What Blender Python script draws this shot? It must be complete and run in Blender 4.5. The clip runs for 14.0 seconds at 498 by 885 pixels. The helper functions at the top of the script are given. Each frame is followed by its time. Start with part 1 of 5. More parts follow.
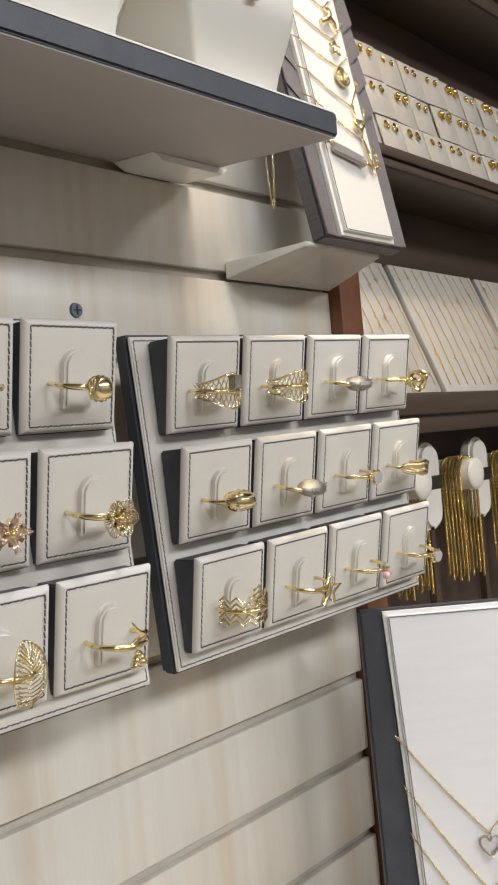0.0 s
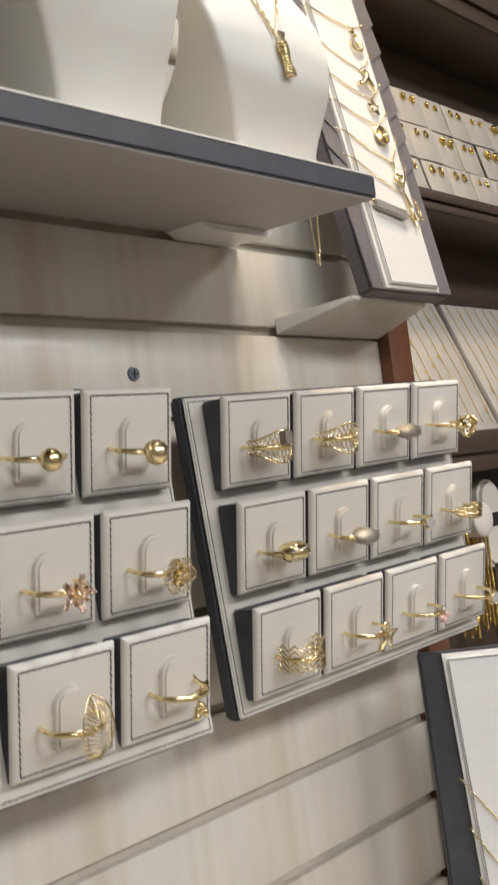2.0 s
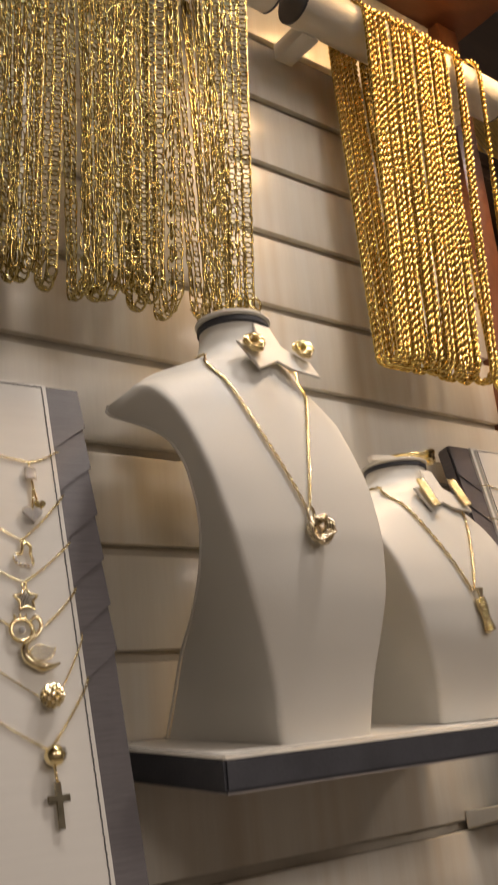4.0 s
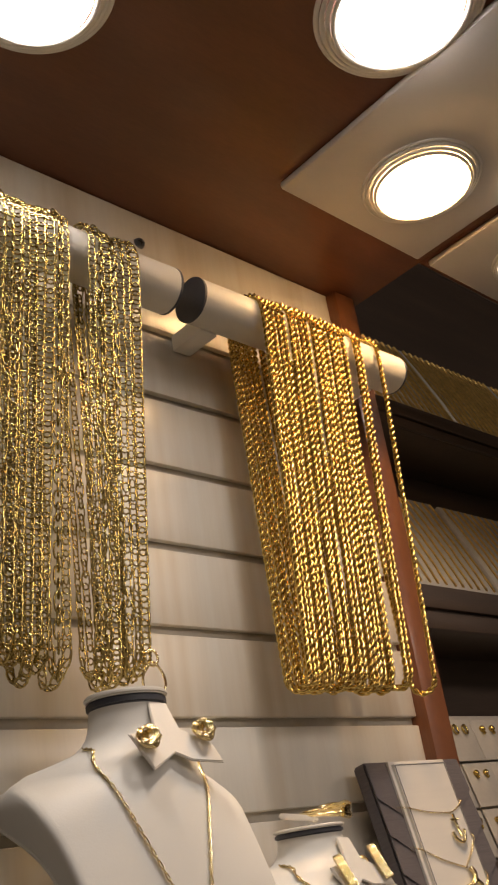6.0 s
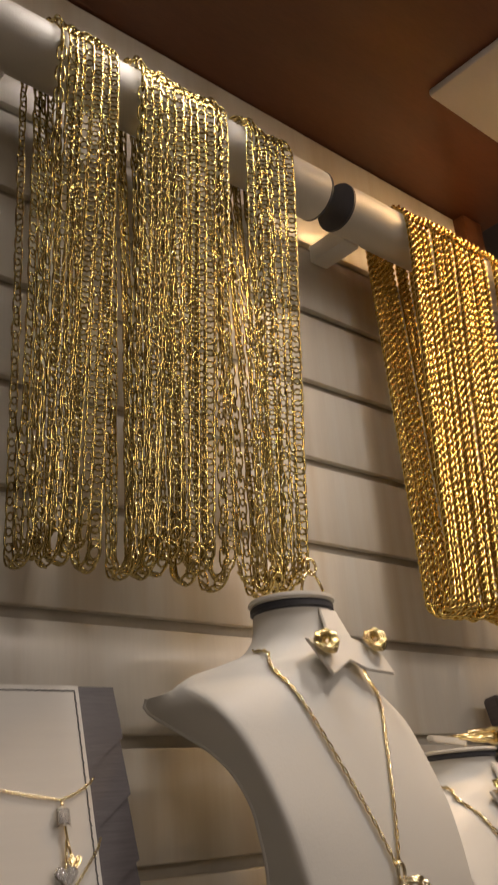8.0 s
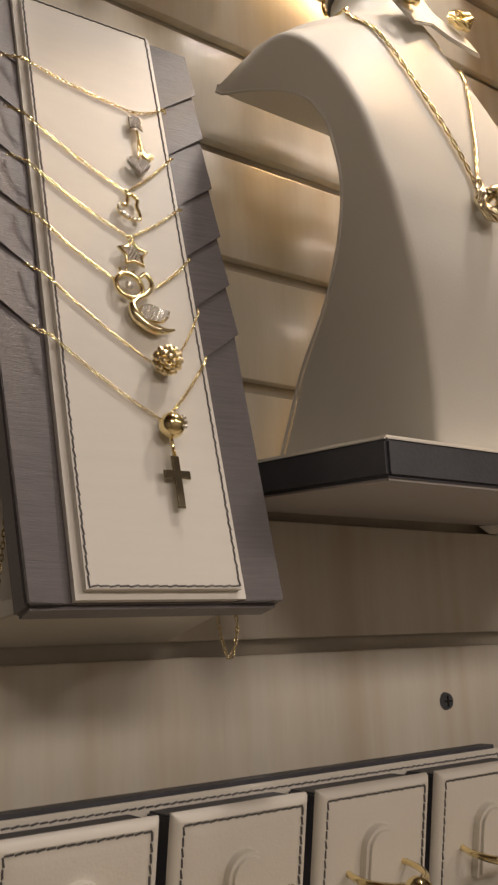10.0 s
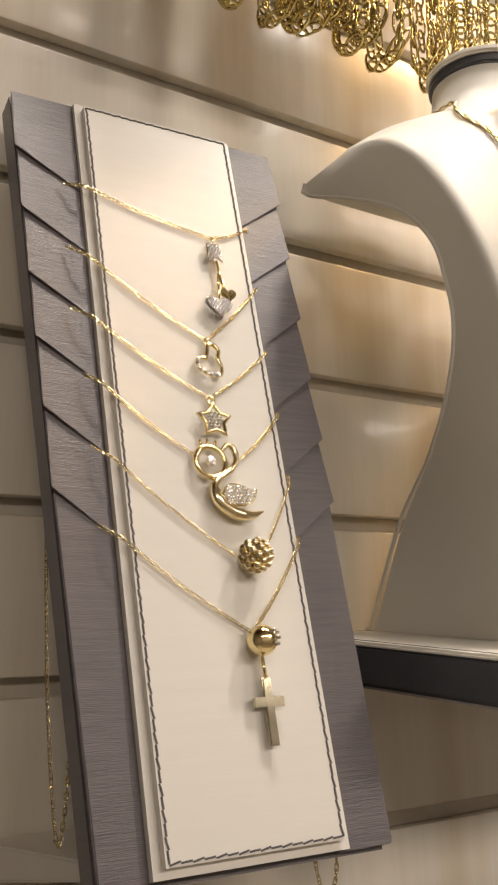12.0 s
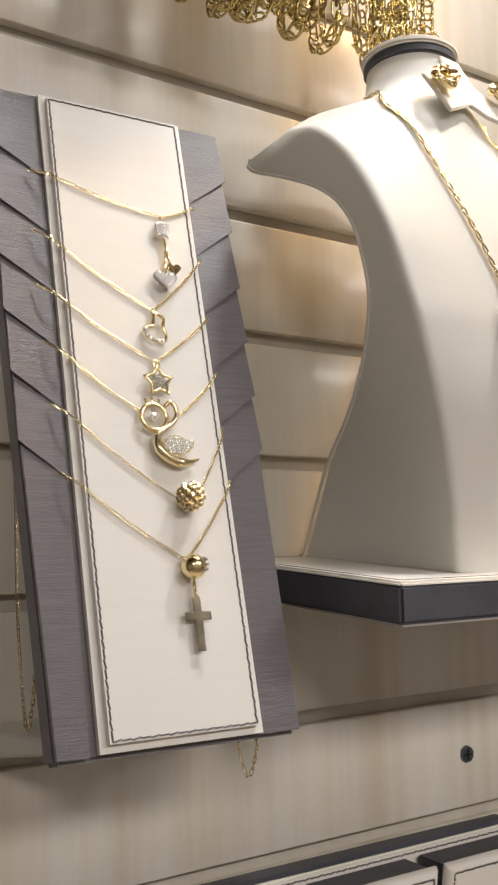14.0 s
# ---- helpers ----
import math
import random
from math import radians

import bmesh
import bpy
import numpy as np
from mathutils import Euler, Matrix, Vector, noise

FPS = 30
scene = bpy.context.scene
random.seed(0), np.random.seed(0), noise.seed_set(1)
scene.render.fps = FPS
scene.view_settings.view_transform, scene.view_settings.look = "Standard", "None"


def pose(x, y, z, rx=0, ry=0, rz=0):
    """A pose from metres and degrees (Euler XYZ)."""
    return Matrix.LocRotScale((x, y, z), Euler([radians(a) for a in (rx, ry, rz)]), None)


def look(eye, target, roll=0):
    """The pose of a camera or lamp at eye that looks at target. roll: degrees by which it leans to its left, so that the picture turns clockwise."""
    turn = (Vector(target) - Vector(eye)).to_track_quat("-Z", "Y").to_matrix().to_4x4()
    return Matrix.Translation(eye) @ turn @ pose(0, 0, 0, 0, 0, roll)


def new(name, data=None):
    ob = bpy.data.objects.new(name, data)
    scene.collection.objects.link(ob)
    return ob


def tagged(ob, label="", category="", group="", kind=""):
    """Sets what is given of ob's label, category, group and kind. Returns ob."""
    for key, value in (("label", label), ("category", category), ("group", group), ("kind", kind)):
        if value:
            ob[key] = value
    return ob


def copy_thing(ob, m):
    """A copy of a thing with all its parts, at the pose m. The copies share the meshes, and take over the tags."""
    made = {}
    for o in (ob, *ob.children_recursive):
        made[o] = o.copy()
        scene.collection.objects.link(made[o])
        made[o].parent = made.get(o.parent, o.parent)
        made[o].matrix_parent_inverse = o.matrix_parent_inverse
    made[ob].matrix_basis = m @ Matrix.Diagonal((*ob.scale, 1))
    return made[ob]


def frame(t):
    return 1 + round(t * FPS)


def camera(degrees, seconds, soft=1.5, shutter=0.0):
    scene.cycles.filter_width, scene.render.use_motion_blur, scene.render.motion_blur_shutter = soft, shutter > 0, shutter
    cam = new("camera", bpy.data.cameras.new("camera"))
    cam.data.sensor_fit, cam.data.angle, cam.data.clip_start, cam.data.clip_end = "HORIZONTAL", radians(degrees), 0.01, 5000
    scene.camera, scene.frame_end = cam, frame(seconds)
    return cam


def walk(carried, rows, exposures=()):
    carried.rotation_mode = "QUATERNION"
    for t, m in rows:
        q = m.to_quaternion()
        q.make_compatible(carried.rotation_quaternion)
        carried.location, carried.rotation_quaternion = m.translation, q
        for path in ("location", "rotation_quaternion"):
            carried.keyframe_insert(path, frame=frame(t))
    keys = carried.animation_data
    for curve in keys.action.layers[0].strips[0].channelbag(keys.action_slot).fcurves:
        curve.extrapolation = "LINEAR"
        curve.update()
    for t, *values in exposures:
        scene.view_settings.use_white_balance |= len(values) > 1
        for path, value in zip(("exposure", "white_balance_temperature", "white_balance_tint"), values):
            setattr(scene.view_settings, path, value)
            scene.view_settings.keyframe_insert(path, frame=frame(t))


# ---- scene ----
cam = camera(30.26, 14.0, soft=2.0, shutter=0.2)
PATH = [
    (0.0, (0.0004, -0.2820, 1.3801), (1.5117, 1.0280, 1.3870), -5.06),
    (0.5, (-0.0028, -0.2934, 1.3780), (1.5116, 1.0130, 1.3833), -4.46),
    (1.0, (-0.0095, -0.3018, 1.3778), (1.4721, 1.0414, 1.3952), -4.03),
    (1.5, (-0.0051, -0.3002, 1.3731), (1.4606, 1.0604, 1.3977), -4.49),
    (2.0, (-0.0061, -0.2961, 1.3866), (1.4117, 1.1113, 1.4834), -7.00),
    (2.5, (-0.0264, -0.3099, 1.4283), (1.2609, 1.1822, 1.7700), -7.97),
    (3.0, (-0.0365, -0.3092, 1.4472), (1.1868, 1.2027, 1.9134), -5.87),
    (3.2, (-0.0377, -0.3084, 1.4535), (1.1878, 1.2023, 1.9182), -5.41),
    (5.3, (-0.0295, -0.3087, 1.5970), (1.1037, 1.0865, 2.4741), -6.96),
    (5.5, (-0.0295, -0.3114, 1.5972), (1.1606, 1.0350, 2.4752), -7.40),
    (6.0, (-0.0261, -0.3200, 1.5977), (1.2712, 0.9404, 2.4512), -9.05),
    (6.5, (-0.0244, -0.3182, 1.5993), (1.3302, 0.9142, 2.4031), -9.54),
    (7.0, (-0.0377, -0.3073, 1.6023), (1.3050, 0.9585, 2.3736), -9.00),
    (7.5, (-0.0519, -0.2894, 1.6029), (1.2222, 1.0481, 2.3697), -7.27),
    (8.0, (-0.0481, -0.2703, 1.5934), (1.2071, 1.0843, 2.3611), -4.87),
    (8.5, (-0.0414, -0.2586, 1.5252), (1.2200, 1.1482, 2.1809), -3.83),
    (9.0, (-0.0393, -0.2463, 1.4369), (1.1950, 1.2226, 2.0017), -3.37),
    (9.2, (-0.0320, -0.2437, 1.4360), (1.1940, 1.2442, 1.9679), -3.35),
    (11.3, (-0.0159, -0.2005, 1.5069), (1.0950, 1.4069, 1.9339), -1.08),
    (11.5, (-0.0148, -0.2029, 1.5085), (1.0993, 1.4005, 1.9418), -1.03),
    (12.0, (-0.0139, -0.2053, 1.5094), (1.0608, 1.4292, 1.9256), -1.75),
    (12.5, (-0.0017, -0.2144, 1.5088), (0.8973, 1.5421, 1.8349), -3.64),
    (13.0, (-0.0003, -0.2237, 1.5150), (0.8205, 1.5854, 1.7465), -3.71),
    (13.5, (-0.0027, -0.2368, 1.5242), (0.9009, 1.5374, 1.7129), -2.27),
    (14.0, (-0.0218, -0.2441, 1.5114), (1.0733, 1.4118, 1.7537), -1.40),
]
# seconds, stops, kelvin, tint: the film camera's own exposure and white balance
EXPOSURES = [
    (0.0, 0.2, 6500, 10), (1.5, 0.2, 6750, 12), (2.5, -0.2, 6600, 10), (3.0, -0.58, 8200, 17), (5.3, -1.15, 8200, 20), (7.5, -1.5, 8400, 21),
    (8.5, -1.36, 8250, 19), (9.2, -1.1, 8700, 21), (11.3, -0.24, 8400, 17), (12.0, -0.2, 8400, 17), (12.55, -0.38, 7300, 13), (13.05, -0.1, 6500, 10), (13.5, 0.1, 6700, 10), (14.0, -0.08, 7300, 15),
]
walk(cam, [(t, look(eye, target, roll)) for t, eye, target, roll in PATH], EXPOSURES)

# ---- world and lamps ----
world = bpy.data.worlds.new("world")
scene.world = world
world.use_nodes = True
world.node_tree.nodes["Background"].inputs[0].default_value = (0.8, 0.84, 0.9, 1)
world.node_tree.nodes["Background"].inputs[1].default_value = 0.15


def disc_lamp(name, at, target, size, power, colour, spread=180):
    d = bpy.data.lights.new(name, "AREA")
    d.shape, d.size, d.energy, d.color, d.spread = "DISK", size, power, colour, radians(spread)
    ob = new(name, d)
    ob.matrix_world = look(at, target)
    return ob


COLD, WARM = (0.86, 0.93, 1.0), (1.0, 0.68, 0.36)
disc_lamp("cold_spot_light", (0.121, -0.0935, 1.936), (0.121, -0.08, 1.0), 0.05, 0.27, COLD, 110)
disc_lamp("cold_spot_light", (0.262, -0.180, 1.936), (0.262, -0.14, 1.0), 0.05, 0.58, COLD, 110)
disc_lamp("warm_spot_light", (0.3624, -0.1123, 1.936), (0.355, -0.09, 1.0), 0.05, 0.67, WARM, 120)
disc_lamp("cold_spot_light", (0.492, -0.1115, 1.936), (0.56, 0.05, 1.2), 0.05, 0.32, COLD, 140)
# assumed shop ceiling lighting, unseen; the one at x -1.0 is added fill
for px, pw in ((-1.0, 27.0), (0.40, 25.0), (1.6, 27.0)):
    d = bpy.data.lights.new("shop_and_fill_light", "AREA")
    d.shape, d.size, d.size_y, d.energy, d.color = "RECTANGLE", 0.6, 0.6, pw, (0.95, 0.97, 1.0)
    new("shop_and_fill_light", d).matrix_world = look((px, -2.2, 2.56), (px, -2.0, 0.0))


# ---- materials ----
def mat(name, colour, rough=0.6, metal=0.0, vary=0.08, scale=60.0, stretch=(1, 1, 1), bump=0.0, bump_scale=400.0, rough_vary=0.05, coords="Object", sheen=0.0, coat=0.0, per_piece=0.0):
    m = bpy.data.materials.new(name)
    m.use_nodes = True
    nt = m.node_tree
    b = nt.nodes["Principled BSDF"]
    b.inputs["Roughness"].default_value = rough
    b.inputs["Metallic"].default_value = metal
    b.inputs["Sheen Weight"].default_value = sheen
    b.inputs["Coat Weight"].default_value = coat
    tc = nt.nodes.new("ShaderNodeTexCoord")
    mp = nt.nodes.new("ShaderNodeMapping")
    mp.inputs["Scale"].default_value = stretch
    nt.links.new(tc.outputs[coords], mp.inputs["Vector"])
    big = nt.nodes.new("ShaderNodeTexNoise")
    big.inputs["Scale"].default_value, big.inputs["Detail"].default_value = scale, 5.0
    fine = nt.nodes.new("ShaderNodeTexNoise")
    fine.inputs["Scale"].default_value, fine.inputs["Detail"].default_value = bump_scale, 3.0
    nt.links.new(mp.outputs["Vector"], big.inputs["Vector"])
    nt.links.new(mp.outputs["Vector"], fine.inputs["Vector"])
    mixer = nt.nodes.new("ShaderNodeMath")
    mixer.operation = "MULTIPLY_ADD"
    mixer.inputs[1].default_value = 0.35
    nt.links.new(fine.outputs["Fac"], mixer.inputs[0])
    nt.links.new(big.outputs["Fac"], mixer.inputs[2])
    val = nt.nodes.new("ShaderNodeMapRange")
    val.inputs["From Min"].default_value, val.inputs["From Max"].default_value = 0.3, 1.0
    val.inputs["To Min"].default_value, val.inputs["To Max"].default_value = 1.0 - vary, 1.0 + vary
    nt.links.new(mixer.outputs[0], val.inputs["Value"])
    hsv = nt.nodes.new("ShaderNodeHueSaturation")
    hsv.inputs["Color"].default_value = (*colour, 1)
    last = val.outputs["Result"]
    if per_piece:
        info = nt.nodes.new("ShaderNodeObjectInfo")
        pr = nt.nodes.new("ShaderNodeMapRange")
        pr.inputs["To Min"].default_value, pr.inputs["To Max"].default_value = 1 - per_piece, 1 + per_piece
        nt.links.new(info.outputs["Random"], pr.inputs["Value"])
        mul = nt.nodes.new("ShaderNodeMath")
        mul.operation = "MULTIPLY"
        nt.links.new(last, mul.inputs[0])
        nt.links.new(pr.outputs["Result"], mul.inputs[1])
        last = mul.outputs[0]
    nt.links.new(last, hsv.inputs["Value"])
    nt.links.new(hsv.outputs["Color"], b.inputs["Base Color"])
    rv = nt.nodes.new("ShaderNodeMapRange")
    rv.inputs["To Min"].default_value, rv.inputs["To Max"].default_value = max(0.02, rough - rough_vary), min(1.0, rough + rough_vary)
    nt.links.new(big.outputs["Fac"], rv.inputs["Value"])
    nt.links.new(rv.outputs["Result"], b.inputs["Roughness"])
    if bump:
        bp = nt.nodes.new("ShaderNodeBump")
        bp.inputs["Strength"].default_value, bp.inputs["Distance"].default_value = bump, 0.0005
        nt.links.new(fine.outputs["Fac"], bp.inputs["Height"])
        nt.links.new(bp.outputs["Normal"], b.inputs["Normal"])
    return m


def glow(name, colour, strength):
    m = bpy.data.materials.new(name)
    m.use_nodes = True
    b = m.node_tree.nodes["Principled BSDF"]
    b.inputs["Base Color"].default_value = (*colour, 1)
    b.inputs["Emission Color"].default_value = (*colour, 1)
    b.inputs["Emission Strength"].default_value = strength
    return m


LEATHER = mat("cream_leatherette", (0.72, 0.69, 0.63), 0.5, vary=0.05, scale=40, bump=0.12, bump_scale=1500)
WHITESATIN = mat("white_satin", (0.84, 0.835, 0.835), 0.45, vary=0.03, scale=30, stretch=(1, 1, 10), bump=0.1, bump_scale=500, sheen=0.2)
SATIN = mat("cream_satin", (0.675, 0.65, 0.60), 0.42, vary=0.03, scale=30, stretch=(1, 1, 14), bump=0.05, bump_scale=500, sheen=0.2)
BUST = mat("bust_leatherette", (0.675, 0.66, 0.612), 0.5, vary=0.03, scale=20, bump=0.08, bump_scale=1600)
# navy raised a little: the veil of haze is put into the colour
NAVY = mat("navy_leatherette", (0.052, 0.055, 0.068), 0.5, vary=0.3, scale=80, bump=0.15, bump_scale=900)
# navy cloth; the brown-mauve tint of warm light is mixed into its colour
SHANTUNG = mat("navy_shantung", (0.090, 0.077, 0.083), 0.38, vary=0.34, scale=60, stretch=(1.2, 1.2, 22), bump=0.22, bump_scale=220, sheen=0.3)
THREAD = mat("dark_thread", (0.09, 0.088, 0.09), 0.8, vary=0.2, scale=900)
LAMINATE = mat("cream_laminate", (0.68, 0.645, 0.57), 0.33, vary=0.10, scale=14, stretch=(2.5, 1, 0.25), bump=0.03, bump_scale=300, rough_vary=0.08, coat=0.1, per_piece=0.03)


def reflection_streaks(m, pale, tan):
    """Upright streaks, broad and fine, between two tones: blurred reflections painted into the colour."""
    nt = m.node_tree
    b = nt.nodes["Principled BSDF"]
    tc = nt.nodes.new("ShaderNodeTexCoord")
    last = None
    for freq, rise, share in ((30.0, 0.9, 1.0), (120.0, 2.0, 0.30)):
        mp = nt.nodes.new("ShaderNodeMapping")
        mp.inputs["Scale"].default_value = (freq, 1.0, rise)
        nt.links.new(tc.outputs["Object"], mp.inputs["Vector"])
        nz = nt.nodes.new("ShaderNodeTexNoise")
        nz.inputs["Scale"].default_value, nz.inputs["Detail"].default_value = 1.0, 3.0
        nt.links.new(mp.outputs["Vector"], nz.inputs["Vector"])
        ma = nt.nodes.new("ShaderNodeMath")
        ma.operation = "MULTIPLY_ADD"
        ma.inputs[1].default_value = share
        ma.inputs[2].default_value = 0.0
        nt.links.new(nz.outputs["Fac"], ma.inputs[0])
        if last is not None:
            nt.links.new(last, ma.inputs[2])
        last = ma.outputs[0]
    ramp = nt.nodes.new("ShaderNodeValToRGB")
    ramp.color_ramp.elements[0].position, ramp.color_ramp.elements[0].color = 0.52, (*pale, 1)
    ramp.color_ramp.elements[1].position, ramp.color_ramp.elements[1].color = 0.90, (*tan, 1)
    info = nt.nodes.new("ShaderNodeObjectInfo")
    part_of = nt.nodes.new("ShaderNodeMapRange")
    part_of.inputs["To Min"].default_value, part_of.inputs["To Max"].default_value = 0.78, 1.06
    nt.links.new(info.outputs["Random"], part_of.inputs["Value"])
    much = nt.nodes.new("ShaderNodeMath")
    much.operation = "MULTIPLY"
    nt.links.new(last, much.inputs[0])
    nt.links.new(part_of.outputs["Result"], much.inputs[1])
    nt.links.new(much.outputs[0], ramp.inputs["Fac"])
    hsv = [n for n in nt.nodes if n.bl_idname == "ShaderNodeHueSaturation"][0]
    nt.links.new(ramp.outputs["Color"], hsv.inputs["Color"])
    return b


# tan reflections on the satin slats, painted as streaks
reflection_streaks(LAMINATE, (0.70, 0.67, 0.60), (0.58, 0.49, 0.375))
GROOVE = mat("groove_board", (0.52, 0.48, 0.41), 0.6, vary=0.15, scale=60)
WHITEP = mat("white_plastic", (0.78, 0.77, 0.74), 0.35, vary=0.03, scale=30)
GOLD = mat("yellow_gold", (0.90, 0.74, 0.42), 0.15, 1.0, vary=0.10, scale=300, bump=0.12, bump_scale=900, per_piece=0.08)
FARGOLD = mat("far_gold", (0.80, 0.55, 0.20), 0.35, 0.8, vary=0.2, scale=200)
UNDER = mat("shelf_underside", (0.42, 0.39, 0.385), 0.5, vary=0.06, scale=30)
# gold greyed in its base colour to stand in for the cross's dark reflection
GREYED_GOLD = mat("greyed_gold", (0.52, 0.47, 0.35), 0.12, 1.0, vary=0.06, scale=300)
CHAINGOLD = mat("chain_gold", (0.56, 0.44, 0.185), 0.22, 1.0, vary=0.12, scale=300, bump=0.12, bump_scale=900, per_piece=0.15)
DEEPGOLD = mat("deep_gold", (0.71, 0.51, 0.17), 0.23, 1.0, vary=0.10, scale=300, bump=0.12, bump_scale=900, per_piece=0.06)
PALEGOLD = mat("pale_gold", (0.93, 0.79, 0.50), 0.17, 1.0, vary=0.10, scale=400, bump=0.1, bump_scale=900)
SILVER = mat("white_gold", (0.46, 0.43, 0.385), 0.32, 1.0, vary=0.45, scale=1300, bump=0.9, bump_scale=1500)
TWOTONE = mat("two_tone_gold", (0.72, 0.62, 0.44), 0.18, 1.0, vary=0.4, scale=500)
ROSE = mat("rose_gold", (0.88, 0.70, 0.57), 0.2, 1.0, vary=0.1, scale=400)
STONE = mat("clear_stone", (0.9, 0.9, 0.9), 0.06, 0.6, vary=0.2, scale=1500, bump=0.6, bump_scale=1800)
PINK = mat("pink_stone", (0.80, 0.52, 0.48), 0.08, 0.2, vary=0.2, scale=900)
WOOD = mat("mahogany", (0.17, 0.062, 0.028), 0.38, vary=0.45, scale=9, stretch=(1, 6, 0.6), bump=0.1, bump_scale=200, coat=0.2)
CEIL = mat("mahogany_ceiling", (0.16, 0.055, 0.024), 0.42, vary=0.3, scale=7, stretch=(1.0, 5, 1), bump=0.05, bump_scale=150, coat=0.12)
BLACK = mat("black_frame", (0.012, 0.011, 0.011), 0.45, vary=0.3, scale=40)
# base colour lifted slightly to imitate haze in the neighbouring cabinet
DARKWOOD = mat("dark_walnut", (0.062, 0.040, 0.028), 0.42, vary=0.4, scale=12, stretch=(0.6, 1, 6), bump=0.1, bump_scale=200)
PLATE = mat("lamp_plate", (0.62, 0.60, 0.58), 0.45, vary=0.05, scale=30)
STEEL = mat("screw_steel", (0.16, 0.18, 0.21), 0.35, 1.0, vary=0.2, scale=900)
FARPAD = mat("far_pad", (0.52, 0.49, 0.44), 0.6, vary=0.12, scale=50, bump=0.2, bump_scale=300)
# tones of the unseen room, kept dark so that the gold reflects dark
PLASTER = mat("shop_plaster", (0.36, 0.33, 0.30), 0.8, vary=0.08, scale=4)
FLOORM = mat("shop_floor", (0.22, 0.18, 0.14), 0.4, vary=0.15, scale=6)
GLOW_COLD = glow("cold_lens", (0.9, 0.95, 1.0), 26.0)
GLOW_WARM = glow("warm_lens", (1.0, 0.70, 0.36), 150.0)


# ---- building helpers ----
def thing(name, label, category, group="", kind="", at=None):
    ob = new(name)
    ob.empty_display_size = 0.01
    if at is not None:
        ob.matrix_world = at
    return tagged(ob, label, category, group, kind)


def part(name, bm, material, parent=None, label="", smooth=True):
    me = bpy.data.meshes.new(name)
    bm.to_mesh(me)
    bm.free()
    me.materials.append(material)
    if smooth:
        me.polygons.foreach_set("use_smooth", [True] * len(me.polygons))
        me.set_sharp_from_angle(angle=radians(35))
    ob = new(name, me)
    ob.parent = parent
    if label:
        tagged(ob, label)
    return ob


def shared(name, me, parent, m=None, label=""):
    ob = new(name, me)
    ob.parent = parent
    if m is not None:
        ob.matrix_basis = m
    if label:
        tagged(ob, label)
    return ob


def box(x0, x1, y0, y1, z0, z1, bevel=0.0, segments=2):
    bm = bmesh.new()
    bmesh.ops.create_cube(bm, size=1, matrix=Matrix.Translation(((x0 + x1) / 2, (y0 + y1) / 2, (z0 + z1) / 2)) @ Matrix.Diagonal((x1 - x0, y1 - y0, z1 - z0, 1)))
    if bevel:
        bmesh.ops.bevel(bm, geom=bm.edges[:], offset=bevel, segments=segments, affect="EDGES", profile=0.5)
    return bm


def hexa(corners, bevel=0.0):
    """A six-sided block from four corners at the back, then four at the front, in the same order."""
    bm = bmesh.new()
    v = [bm.verts.new(c) for c in corners]
    for f in ((0, 1, 2, 3), (7, 6, 5, 4), (0, 4, 5, 1), (1, 5, 6, 2), (2, 6, 7, 3), (3, 7, 4, 0)):
        bm.faces.new([v[i] for i in f])
    bmesh.ops.recalc_face_normals(bm, faces=bm.faces[:])
    if bevel:
        bmesh.ops.bevel(bm, geom=bm.edges[:], offset=bevel, segments=2, affect="EDGES")
    return bm


def prism(outline, y0, y1, bevel=0.0):
    """An outline in x and z, pulled from y0 to y1."""
    bm = bmesh.new()
    a = [bm.verts.new((x, y0, z)) for x, z in outline]
    b = [bm.verts.new((x, y1, z)) for x, z in outline]
    n = len(a)
    bm.faces.new(a)
    bm.faces.new(b[::-1])
    for i in range(n):
        bm.faces.new((a[i], b[i], b[(i + 1) % n], a[(i + 1) % n]))
    bmesh.ops.recalc_face_normals(bm, faces=bm.faces[:])
    if bevel:
        bmesh.ops.bevel(bm, geom=[e for e in bm.edges if abs(e.verts[0].co.y - e.verts[1].co.y) < 1e-7], offset=bevel, segments=2, affect="EDGES")
    return bm


def ball(r, at=(0, 0, 0), sx=1.0, sy=1.0, sz=1.0, u=16, v=10):
    bm = bmesh.new()
    bmesh.ops.create_uvsphere(bm, u_segments=u, v_segments=v, radius=r, matrix=Matrix.Translation(at) @ Matrix.Diagonal((sx, sy, sz, 1)))
    return bm


def cyl(r0, r1, a, b, segments=28):
    a, b = Vector(a), Vector(b)
    bm = bmesh.new()
    q = (b - a).to_track_quat("Z", "Y").to_matrix().to_4x4()
    bmesh.ops.create_cone(bm, cap_ends=True, segments=segments, radius1=r0, radius2=r1, depth=(b - a).length, matrix=Matrix.Translation((a + b) / 2) @ q)
    return bm


def join(*bms):
    out = bmesh.new()
    for b in bms:
        me = bpy.data.meshes.new("joined")
        b.to_mesh(me)
        b.free()
        out.from_mesh(me)
        bpy.data.meshes.remove(me)
    return out


